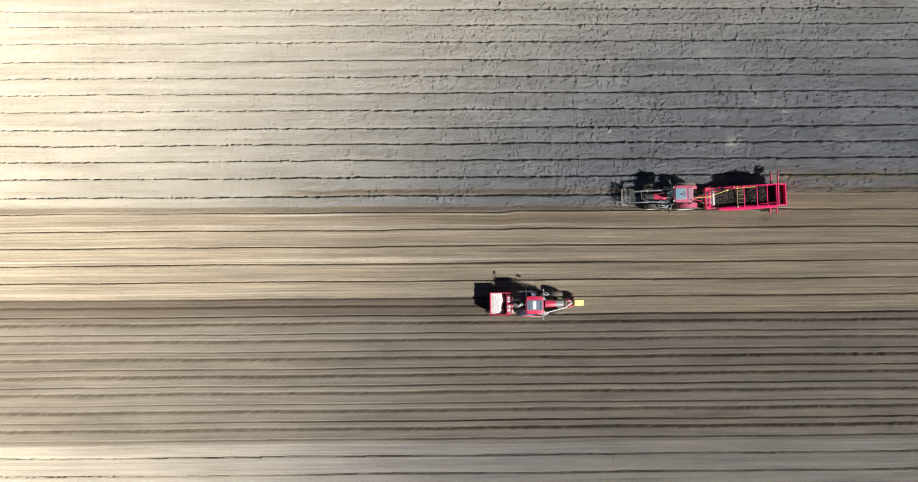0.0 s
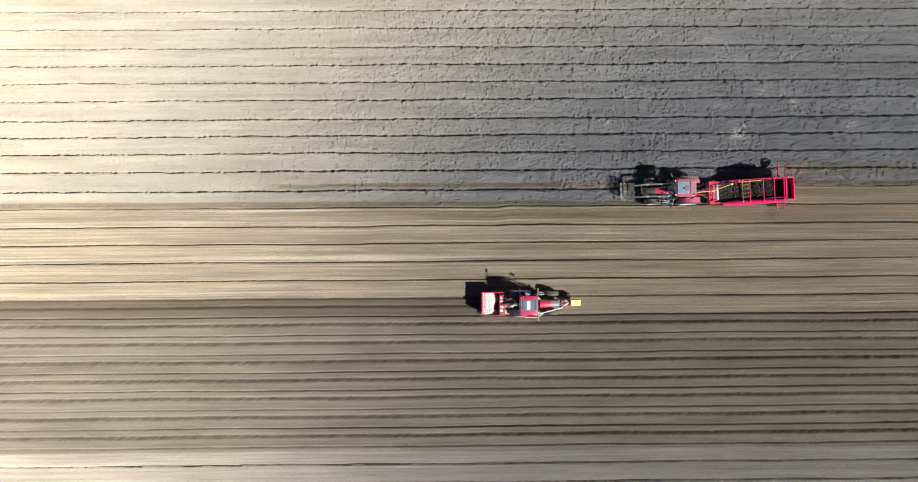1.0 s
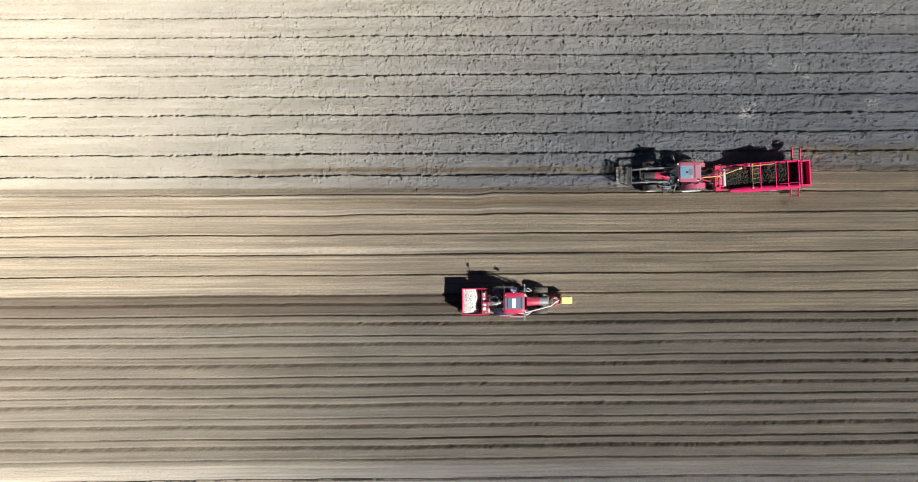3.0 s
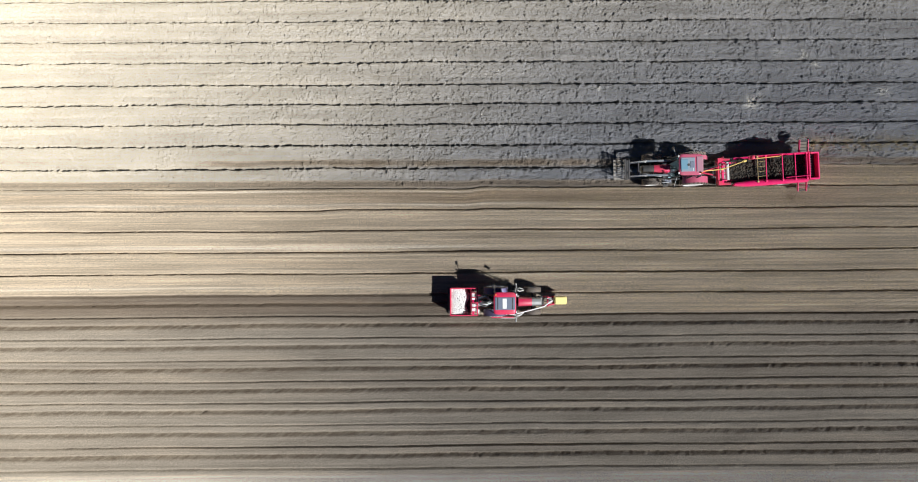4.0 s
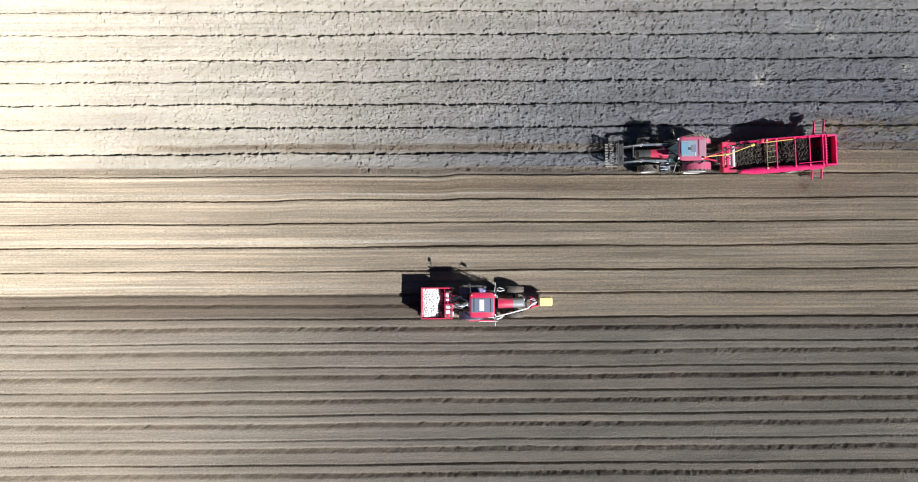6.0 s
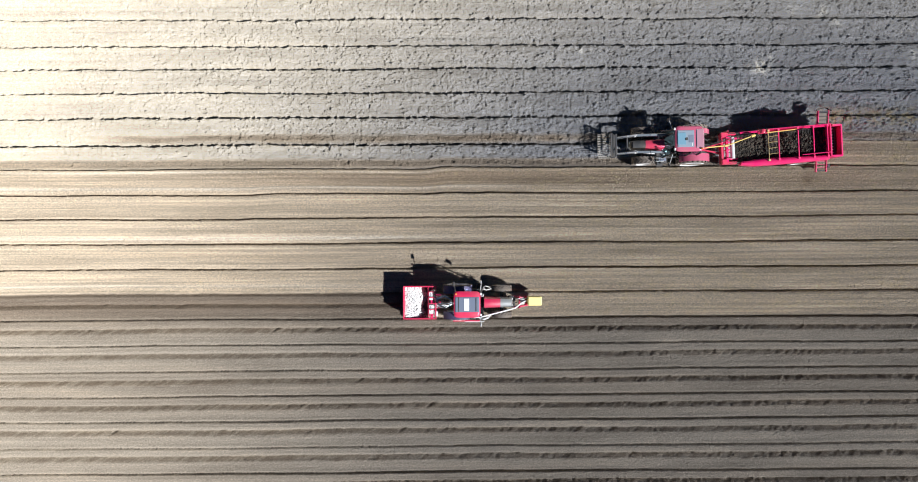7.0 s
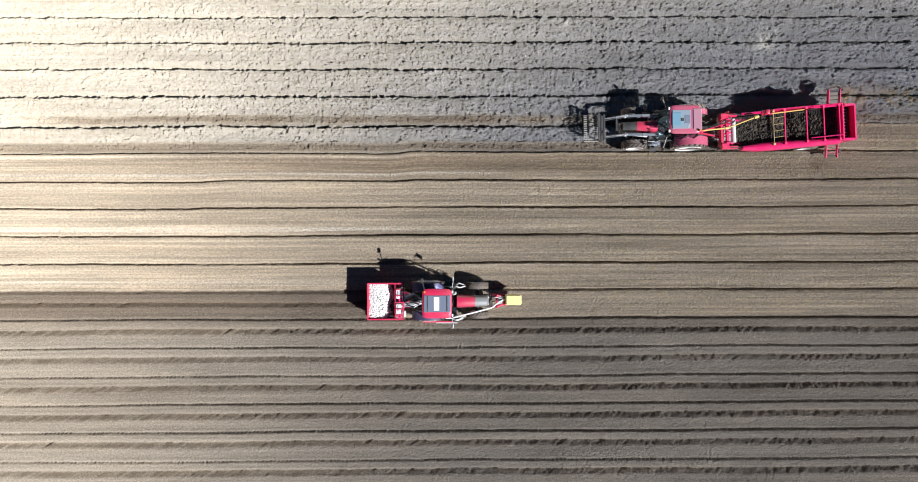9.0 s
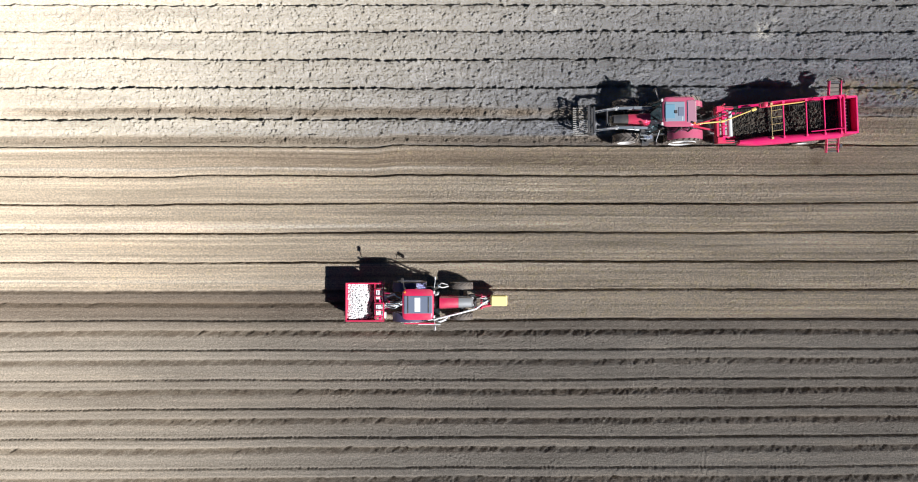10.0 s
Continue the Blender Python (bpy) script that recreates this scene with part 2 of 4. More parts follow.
def field(x, y):
    """Height and soil weights at the points x, y."""
    v = y + row_drift(x, y)
    wob = (lattice(x, y, 0.30, 0.7, 1) - 0.5) * 0.07 + (lattice(x, y, 1.3, 2.0, 2) - 0.5) * 0.08
    edge = v + wob * 0.5
    worked = ease(x, STONER_X - 0.4, STONER_X + 0.4) * ease(edge, -6.17, -6.07) * (1 - ease(edge, -4.67, -4.55))
    tilth = np.maximum(1 - ease(edge, -6.15, -6.05), worked)
    made = 1 - ease(x + wob * 4, PLANTER_X - 0.3, PLANTER_X + 0.3)
    ridged = (1 - ease(edge, -15.2, -15.1)) * ease(edge, -26.5, -26.35)
    ridged = np.maximum(ridged, made * ease(-edge, 13.6, 13.72) * ease(edge, -15.3, -15.2))
    crust = 1 - tilth
    # clods
    c1 = lattice(x, y, 0.30, 0.24, 3)
    c2 = lattice(x, y, 0.125, 0.105, 4)
    c3 = lattice(x, y, 0.075, 0.065, 5)
    big = lattice(x, y, 2.6, 1.2, 6)
    by_row = np.exp(-(nearest(v, CLOD_ROWS) / 0.22) ** 2)
    clod = 0.10 * np.clip(c1 - 0.25, 0, 1) + 0.155 * np.clip(c2 - 0.42, 0, 1) + CLOD * np.clip(c2 - 0.70 + 0.27 * by_row + 0.06 * (big - 0.5), 0, 1) + 0.105 * np.clip(c3 - 0.45, 0, 1)
    # the beds are smoother to the west, more crumbly to the east
    crumb = 0.35 + 0.65 * ease(x, -42, -4)
    fine = 0.012 * (c3 - 0.5) + 0.008 * (c2 - 0.5)
    lines = (lattice(x, v, 14, 0.16, 7) - 0.5) * 0.034 + (lattice(x, v, 22, 0.42, 8) - 0.5) * 0.045
    rough = np.random.default_rng(21).random(x.shape) - 0.5
    clod = clod + 0.098 * rough * (0.85 + 0.3 * big)
    clod = clod * (0.5 + 0.5 * ease(x, -46, -16))
    fine = (fine + 0.072 * rough) * crumb
    h = crust * clod + tilth * (1 - ridged) * (fine + lines) + ridged * (fine * 1.1 + lines * 0.6)
    # narrow furrows of the cloddy beds: ragged slots
    d = nearest(v, CLOD_ROWS) + wob
    rag = 0.30 + 1.1 * lattice(x, y, 0.15, 3, 9)
    h -= crust * (0.26 + 0.10 * ease(x, -46, -16)) * rag * np.exp(-(d / 0.098) ** 4)
    h += crust * 0.035 * np.exp(-((np.abs(d) - 0.26) / 0.16) ** 2) * (c1 + 0.4)
    h -= crust * 0.03 * np.cos(np.clip(np.abs(d) / 0.74, 0, 1) * np.pi)
    # narrow furrows of the fine beds
    d = nearest(v, BED_ROWS + SOUTH_ROWS) + wob * 0.45
    depth = 0.17 + 0.16 * lattice(x, v, 5, 0.9, 10) * (0.35 + 0.65 * ease(x, -40, -16))
    fine_bed = tilth * (1 - ridged)
    border = np.maximum(fine_bed, (1 - ridged) * np.exp(-((v + 6.10) / 0.25) ** 4))
    h -= border * depth * np.exp(-(d / 0.07) ** 4)
    h += fine_bed * 0.010 * np.exp(-((d + 0.2) / 0.1) ** 2)
    # tyre prints beside some furrows
    tread = np.sin(x * 2 * np.pi / 0.21 + 9 * np.abs(d)) > 0.1
    print_band = np.exp(-((v + 5.80) / 0.16) ** 4) * crust + np.exp(-((v + 13.45) / 0.1) ** 4) * tilth
    h -= print_band * (0.02 + 0.035 * tread * lattice(x, y, 0.9, 0.5, 18) + 0.02 * c2)
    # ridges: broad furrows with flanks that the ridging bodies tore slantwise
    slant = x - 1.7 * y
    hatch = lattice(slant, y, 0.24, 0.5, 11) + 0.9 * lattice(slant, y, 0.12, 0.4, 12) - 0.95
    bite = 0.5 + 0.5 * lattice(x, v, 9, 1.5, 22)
    cut = np.interp(-v, -np.array(WIDE_ROWS), (0.95, 0.86, 1.0, 0.9, 0.84, 0.88, 1.0))
    d = nearest(v, WIDE_ROWS) - 0.13 + wob * 0.4 + hatch * 0.03
    part_made = ridged * (1 - ease(v, -15.62, -15.52))
    vee = trough(d, 0.27, 0.15)
    h -= part_made * cut * (0.275 + 0.08 * crumb + 0.20 * rough * crumb) * vee
    h += part_made * cut * ((0.055 + 0.06 * crumb) * hatch * bite + 0.05 * (c2 - 0.5) * crumb) * np.exp(-((d + 0.11) / 0.17) ** 4)
    # narrow wheel marks between them: a row of lug prints below a low smooth lip
    d = nearest(v, THIN_ROWS) + wob * 0.3
    lug = np.clip(1.6 * np.sin((x - 0.5 * y) * 2 * np.pi / 0.215) + 0.4, 0, 1) * lattice(x, v, 0.8, 1.5, 23) ** 0.5
    even = lattice(x, v, 12, 1.5, 25)
    press = np.interp(-v, -np.array(THIN_ROWS), (1.1, 0.95, 0.92, 1.0, 1.0, 0.75, 1.1, 1.0))
    h -= ridged * press * (0.085 + 0.03 * crumb + 0.08 * even * (0.3 + 0.7 * crumb) + (0.06 + 0.09 * crumb) * lug * (1 - 0.4 * even)) * np.exp(-(np.abs(d) / 0.07) ** 3)
    h += ridged * 0.022 * np.exp(-((d - 0.16) / 0.07) ** 2)
    h -= ridged * made * (0.32 + 0.10 * rough) * trough(v + 14.32 + wob * 0.5 + hatch * 0.02, 0.26, 0.13)
    h -= ridged * made * 0.24 * trough(v + 13.70 + wob * 0.3, 0.19, 0.10)
    # fresh and moist soil, and shade painted into the broad furrows
    fresh = ridged * (1.0 * np.exp(-((v + 14.4) / 1.3) ** 2) + 0.25 * np.exp(-((v + 19.5) / 1.6) ** 2) + 0.2 * np.exp(-((v + 24.6) / 0.8) ** 2))
    moist = crust * 0.75 * np.exp(-((v + 4.36) / 0.22) ** 2) * ease(x, -38, -30) * (0.5 + lattice(x, y, 1.2, 0.3, 13))
    moist += crust * 0.58 * np.exp(-((v + 5.86) / 0.27) ** 4)
    moist += 0.35 * worked + 0.75 * tilth * (1 - ridged) * np.exp(-((v + 6.85) / 0.62) ** 4) * (0.35 + 0.65 * ease(x, -34, -20)) * (1 - 0.35 * ease(x, -8, 4))
    moist += 0.6 * np.exp(-((x - 7.3) / 0.5) ** 2 - ((y + 6.75) / 0.35) ** 2) * (0.4 + lattice(x, y, 0.2, 0.15, 17))
    # furrow shade put into the colour as slanting streaks of torn soil
    torn_shade = part_made * np.exp(-((nearest(v, WIDE_ROWS) + 0.02) / 0.19) ** 4) * ease(hatch + 0.5 * (bite - 0.75), -0.45, 0.35)
    damp_shade = np.clip(fresh + moist + 0.6 * torn_shade, 0, 1)
    straw = 1.0 * np.exp(-((v + 3.2) / 0.6) ** 2) * ease(x, 6.5, 8.5) * ease(lattice(x, y, 0.16, 0.1, 14) + 0.5 * lattice(x, y, 0.05, 0.04, 24), 0.55, 0.95) * crust
    straw += 0.55 * (tilth * (1 - ridged) + 0.4 * worked) * (lattice(x, y, 0.13, 0.09, 15) > 0.90 - 0.20 * ease(x, -30, 0))
    dry = np.exp(-((v + 7.32) / 0.075) ** 2) + np.exp(-((v + 10.33) / 0.09) ** 2) + 0.7 * np.exp(-((v + 6.35) / 0.05) ** 2) + 0.6 * np.exp(-((v + 13.2) / 0.08) ** 2)
    pale = 0.42 * dry * tilth * (1 - ridged) * ease(-x, 4, 22) * (0.4 + 0.9 * lattice(x, v, 6, 0.5, 19))
    for px, py, r, amount in ((4.3, 0.0, 0.42, 1.0), (4.9, 0.5, 0.25, 0.45), (7.9, 3.4, 0.32, 0.7), (6.2, 3.55, 0.28, 0.5), (8.9, 2.75, 0.28, 0.5), (13.85, 0.9, 0.32, 0.7), (1.9, 7.9, 0.35, 0.55), (-6.6, 0.9, 0.2, 0.5)):
        q = ((x - px) / 1.25) ** 2 + (y - py) ** 2
        pale = np.maximum(pale, amount * np.exp(-q / (r * r)) * (lattice(x, y, 0.15, 0.11, 16) > 0.42))
    tilth = np.maximum(tilth, np.clip(moist * 1.5, 0, 0.8) * crust)
    # the headland to the south is greyer
    tilth = tilth * (1 - 0.5 * ease(-v, 26.3, 26.6))
    crumbly = crust + (1 - crust) * 0.30 * ease(x, -40, -6)
    return h, tilth, ridged, damp_shade, pale, straw, crumbly, v


CLOD = 0.135


def build_ground():
    """One sheet: fine where the beds are seen near by, coarse out to the horizon."""
    far = np.array([40, 90, 250, 700, 2000, 4500.0])
    xs = np.concatenate([-60.5 - far[::-1], np.arange(-60.5, -38, 0.085), np.arange(-38, 14, 0.052), np.arange(14, 21.01, 0.085), 21 + far])
    ys = np.concatenate([-30.8 - far[::-1], np.arange(-30.8, -25, 0.06), np.arange(-25, 2, 0.039), np.arange(2, 12.61, 0.06), 12.6 + far])
    gx, gy = np.meshgrid(xs, ys)
    h, *soils = field(gx.ravel(), gy.ravel())
    co = np.stack([gx.ravel(), gy.ravel(), h], 1).astype(np.float32)
    nx, ny = len(xs), len(ys)
    k = (np.arange(ny - 1)[:, None] * nx + np.arange(nx - 1)[None]).ravel()
    quads = np.stack([k, k + 1, k + 1 + nx, k + nx], 1).astype(np.int32)
    me = bpy.data.meshes.new("ground")
    me.vertices.add(len(co))
    me.vertices.foreach_set("co", co.ravel())
    me.loops.add(quads.size)
    me.loops.foreach_set("vertex_index", quads.ravel())
    me.polygons.add(len(quads))
    me.polygons.foreach_set("loop_start", np.arange(0, quads.size, 4, dtype=np.int32))
    me.polygons.foreach_set("use_smooth", np.ones(len(quads), bool))
    me.update(calc_edges=True)
    for name, values in zip(("tilth", "ridged", "damp_shade", "pale", "straw", "crumb", "lane"), soils):
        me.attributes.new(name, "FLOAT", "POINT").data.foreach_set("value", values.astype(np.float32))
    me.materials.append(SOIL)
    return tagged(new("ground", me), "ploughed brown field soil in cloddy beds, smooth beds and planted ridges", "field", kind="structure")


ground = build_ground()

# ---- building helpers ----
def mk():
    return bmesh.new()


def box(bm, x0, x1, y0, y1, z0, z1, bev=0.015, m=None):
    g = bmesh.ops.create_cube(bm, size=1.0)["verts"]
    t = Matrix.Translation(((x0 + x1) / 2, (y0 + y1) / 2, (z0 + z1) / 2)) @ Matrix.Diagonal((abs(x1 - x0), abs(y1 - y0), abs(z1 - z0), 1))
    bmesh.ops.transform(bm, matrix=(m @ t if m else t), verts=g)
    if bev:
        edges = list({e for v in g for e in v.link_edges})
        bmesh.ops.bevel(bm, geom=edges, offset=min(bev, 0.45 * min(abs(x1 - x0), abs(y1 - y0), abs(z1 - z0))), segments=1, affect="EDGES")
    return bm


def tube(bm, pts, r, seg=8, close=True):
    """A round bar along the points."""
    pts = [Vector(p) for p in pts]
    rings = []
    for i, p in enumerate(pts):
        d = (pts[min(i + 1, len(pts) - 1)] - pts[max(i - 1, 0)]).normalized()
        up = Vector((0, 0, 1)) if abs(d.z) < 0.9 else Vector((0, 1, 0))
        a = d.cross(up).normalized()
        b = d.cross(a)
        rings.append([bm.verts.new(p + r * (math.cos(k * 2 * math.pi / seg) * a + math.sin(k * 2 * math.pi / seg) * b)) for k in range(seg)])
    for q, w in zip(rings, rings[1:]):
        for k in range(seg):
            bm.faces.new((q[k], q[(k + 1) % seg], w[(k + 1) % seg], w[k]))
    if close:
        bm.faces.new(rings[0][::-1])
        bm.faces.new(rings[-1])
    return bm


def beam(bm, a, b, w, h, bev=0.01):
    """A square bar from a to b, w wide and h high."""
    a, b = Vector(a), Vector(b)
    d = b - a
    turn = d.to_track_quat("X", "Z").to_matrix().to_4x4()
    return box(bm, 0, d.length, -w / 2, w / 2, -h / 2, h / 2, bev, Matrix.Translation(a) @ turn)


def prism(bm, prof, y0, y1, bev=0.0):
    """A side profile of (x, z) points, extruded from y0 to y1."""
    a = [bm.verts.new((x, y0, z)) for x, z in prof]
    b = [bm.verts.new((x, y1, z)) for x, z in prof]
    fs = [bm.faces.new(a), bm.faces.new(b[::-1])]
    n = len(prof)
    for i in range(n):
        fs.append(bm.faces.new((a[i], b[i], b[(i + 1) % n], a[(i + 1) % n])))
    bmesh.ops.recalc_face_normals(bm, faces=fs)
    if bev:
        bmesh.ops.bevel(bm, geom=list({e for f in fs for e in f.edges}), offset=bev, segments=2, affect="EDGES")
    return bm


def lathe(bm, prof, seg=28, m=None):
    """A profile of (radius, y) points turned round the y axis."""
    rings = [[bm.verts.new((r * math.cos(k * 2 * math.pi / seg), y, r * math.sin(k * 2 * math.pi / seg))) for k in range(seg)] for r, y in prof]
    fs = []
    for q, w in zip(rings, rings[1:]):
        for k in range(seg):
            fs.append(bm.faces.new((q[k], q[(k + 1) % seg], w[(k + 1) % seg], w[k])))
    if m:
        bmesh.ops.transform(bm, matrix=m, verts=[v for r in rings for v in r])
    bmesh.ops.recalc_face_normals(bm, faces=fs)
    return bm


def loft(bm, sections):
    """A skin over rings of equal length, closed at both ends."""
    rings = [[bm.verts.new(p) for p in s] for s in sections]
    n = len(rings[0])
    fs = []
    for q, w in zip(rings, rings[1:]):
        for k in range(n):
            fs.append(bm.faces.new((q[k], q[(k + 1) % n], w[(k + 1) % n], w[k])))
    fs += [bm.faces.new(rings[0][::-1]), bm.faces.new(rings[-1])]
    bmesh.ops.recalc_face_normals(bm, faces=fs)
    return bm


def mesh_of(name, bm, material):
    me = bpy.data.meshes.new(name)
    for f in bm.faces:
        f.smooth = True
    bm.to_mesh(me)
    bm.free()
    me.set_sharp_from_angle(angle=radians(32))
    me.materials.append(material)
    return me


def part(name, bm, material, parent, label="", kind=""):
    ob = new(name, bm if isinstance(bm, bpy.types.Mesh) else mesh_of(name, bm, material))
    ob.parent = parent
    return tagged(ob, label=label, kind=kind)


def thing(name, m, label, category, group=""):
    ob = new(name)
    ob.matrix_world = m
    return tagged(ob, label, category, group)

# ---- tractors ----
def tyre_bm(r, w, lugs, depth):
    bm = mk()
    h = w / 2
    lathe(bm, [(r * 0.60, -h * 0.80), (r * 0.78, -h), (r * 0.92, -h * 0.97), (r * 0.965, -h * 0.80), (r * 0.975, 0), (r * 0.965, h * 0.80), (r * 0.92, h * 0.97), (r * 0.78, h), (r * 0.60, h * 0.80)], 40)
    for i in range(lugs):
        for side in (-1, 1):
            a0 = (i + (0.5 if side > 0 else 0)) * 2 * math.pi / lugs
            a1 = a0 + 0.9 * 2 * math.pi / lugs
            wa = 0.30 * 2 * math.pi / lugs
            ring = []
            for a, y in ((a0, side * h * 0.98), (a1, side * h * 0.04)):
                for rr, s in ((r * 0.95, -1), (r * (1.0 if y * side > h * 0.5 else 1.0) + depth, -1), (r + depth, 1), (r * 0.95, 1)):
                    ring.append(bm.verts.new((rr * math.cos(a + s * wa), y, rr * math.sin(a + s * wa))))
            q, e = ring[:4], ring[4:]
            fs = [bm.faces.new((q[k], q[(k + 1) % 4], e[(k + 1) % 4], e[k])) for k in range(4)] + [bm.faces.new(q[::-1]), bm.faces.new(e)]
            bmesh.ops.recalc_face_normals(bm, faces=fs)
    return bm


def rim_bm(r, w, reach=1.0):
    bm = mk()
    h = w / 2
    r = r * reach
    lathe(bm, [(r * 0.63, -h * 0.78), (r * 0.60, -h * 0.86), (r * 0.56, -h * 0.72), (r * 0.50, -h * 0.30), (r * 0.30, -h * 0.22), (r * 0.22, -h * 0.45), (r * 0.10, -h * 0.5), (0.004, -h * 0.5)], 32)
    lathe(bm, [(r * 0.63, h * 0.78), (r * 0.60, h * 0.86), (r * 0.56, h * 0.72), (r * 0.50, h * 0.30), (r * 0.30, h * 0.22), (r * 0.22, h * 0.45), (r * 0.10, h * 0.5), (0.004, h * 0.5)], 32)
    for k in range(8):
        a = k * math.pi / 4
        for s in (-1, 1):
            lathe(bm, [(0.001, 0.03), (0.022, 0.03), (0.022, -0.03), (0.001, -0.03)], 6, Matrix.Translation((r * 0.38 * math.cos(a), s * h * 0.27, r * 0.38 * math.sin(a))))
    return bm


def wheel(parent, name, x, y, z, tyre, rim, rim_mat):
    hub = new(name)
    hub.parent = parent
    hub.location = (x, y, z)
    part("tyre", tyre, RUBBER, hub, "dusty black lugged rubber tyre")
    part("rim", rim, rim_mat, hub, "pale painted steel rim")
    return hub


def hood_section(x, w, z0, z1):
    pts = []
    for u, v in ((-1, 0), (-1, 0.55), (-0.93, 0.78), (-0.72, 0.93), (-0.38, 0.99), (0, 1.0), (0.38, 0.99), (0.72, 0.93), (0.93, 0.78), (1, 0.55), (1, 0)):
        pts.append((x, u * w / 2, z0 + (z1 - z0) * v))
    return pts


def fender_bm(r, y0, y1, a0, a1, thick=0.035, lip=0.10):
    bm = mk()
    outer, inner = [], []
    n = 12
    for i in range(n + 1):
        a = radians(a0 + (a1 - a0) * i / n)
        outer.append((math.cos(a) * (r + thick), math.sin(a) * (r + thick)))
        inner.append((math.cos(a) * r, math.sin(a) * r))
    prism(bm, outer + inner[::-1], y0, y1)
    s = 1 if abs(y1) > abs(y0) else -1
    edge = y1 if s > 0 else y0
    low = [(math.cos(radians(a0 + (a1 - a0) * i / n)) * (r - lip * 0.6), math.sin(radians(a0 + (a1 - a0) * i / n)) * (r - lip * 0.6)) for i in range(n + 1)]
    sign = 1 if edge > 0 else -1
    prism(bm, inner + low[::-1], edge - 0.02 * sign, edge)
    return bm


def tractor(m, label, rear_r, rear_w, front_r, front_w, base, track, roof, hood, fender_mat, rim_mat, style):
    t = thing("tractor", m, label, "tractor", "tractors in the field")
    rw, fw = mesh_of("tyre", tyre_bm(rear_r - 0.04, rear_w, 20, 0.04), RUBBER), mesh_of("tyre", tyre_bm(front_r - 0.035, front_w, 18, 0.035), RUBBER)
    rr, fr = mesh_of("rim", rim_bm(rear_r, rear_w * 1.34, 1.20), rim_mat), mesh_of("rim", rim_bm(front_r, front_w * 1.15, 1.05), rim_mat)
    for s in (1, -1):
        wheel(t, "rear_wheel", 0, s * track, rear_r, rw, rr, rim_mat)
        wheel(t, "front_wheel", base, s * track, front_r, fw, fr, rim_mat)
    # drive line
    bm = mk()
    box(bm, -0.45, 0.75, -0.30, 0.30, 0.55, 1.05, 0.04)
    box(bm, 0.7, 1.7, -0.24, 0.24, 0.55, 0.98, 0.04)
    box(bm, 1.6, base + 0.45, -0.2, 0.2, 0.62, 1.0, 0.03)
    tube(bm, [(0, -track, rear_r), (0, track, rear_r)], 0.16, 12)
    tube(bm, [(base, -track, front_r), (base, track, front_r)], 0.10, 10)
    part("chassis", bm, DARK, t, "dark oily cast metal")
    bm = mk()
    box(bm, base + 0.35, base + 0.70, -0.34, 0.34, 0.55, 0.95, 0.04)
    box(bm, base + 0.62, base + 0.78, -0.26, 0.26, 0.60, 0.90, 0.03)
    part("front_weight", bm, DARK, t)
    # bonnet
    hr, hs, hf = hood
    w0, w1 = style["hood_w"]
    z0, z1 = style["hood_z"]

    def at(x):
        f = (x - hr) / (hf - hr)
        return hood_section(x, w0 + (w1 - w0) * f, 0.98, z0 + (z1 - z0) * f ** 1.5)
    part("bonnet", loft(mk(), [at(hr + (hs - hr) * i / 5) for i in range(6)]), style["red"], t, "red bonnet")
    nose = [at(hs + 0.004 + (hf - 0.10 - hs) * i / 4) for i in range(5)]
    nose.append([(hf - 0.06, y * 0.93, 0.98 + (z - 0.98) * 0.95) for x, y, z in at(hf - 0.06)])
    nose.append([(hf - 0.02, y * 0.78, 0.98 + (z - 0.98) * 0.86) for x, y, z in at(hf - 0.02)])
    nose.append([(hf, y * 0.52, 0.98 + (z - 0.98) * 0.70) for x, y, z in at(hf)])
    part("bonnet_nose", loft(mk(), nose), style["nose_mat"], t, style["nose_label"])
    for s in (1, -1):
        bm = mk()
        for k in range(6):
            box(bm, hs - 0.75 + k * 0.13, hs - 0.68 + k * 0.13, s * (w0 / 2 - 0.02), s * (w0 / 2 + 0.008), 1.12, 1.32, 0.004)
        part("side_grille", bm, BLACK, t)
        part("headlight", box(mk(), hf - 0.05, hf + 0.012, s * 0.10, s * 0.24, 1.16, 1.28, 0.02), WHITE, t, "clear headlight")
    # cab
    rx0, rx1, ry, rz = roof
    fx, bx, by = rx1 - 0.02, rx0 + 0.12, ry - 0.05
    pill = [(fx + 0.28, fx), (bx - 0.10, bx)]
    for s in (1, -1):
        for lo, hi in pill:
            part("cab_pillar", beam(mk(), (lo, s * (by + 0.06), 1.12), (hi, s * by, rz - 0.14), 0.07, 0.08), style["cab_mat"], t)
        mid = (fx + bx) / 2 - 0.18
        part("cab_pillar", beam(mk(), (mid, s * (by + 0.07), 1.12), (mid, s * by, rz - 0.14), 0.06, 0.07), style["cab_mat"], t)
        part("side_window", loft(mk(), [[(bx + 0.05, s * (by + 0.035), 1.30), (fx + 0.18, s * (by + 0.035), 1.30), (fx - 0.02, s * (by - 0.01), rz - 0.16), (bx + 0.02, s * (by - 0.01), rz - 0.16)], [(bx + 0.05, s * (by + 0.027), 1.30), (fx + 0.18, s * (by + 0.027), 1.30), (fx - 0.02, s * (by - 0.018), rz - 0.16), (bx + 0.02, s * (by - 0.018), rz - 0.16)]]), GLASS, t, "clear cab glass").visible_shadow = False
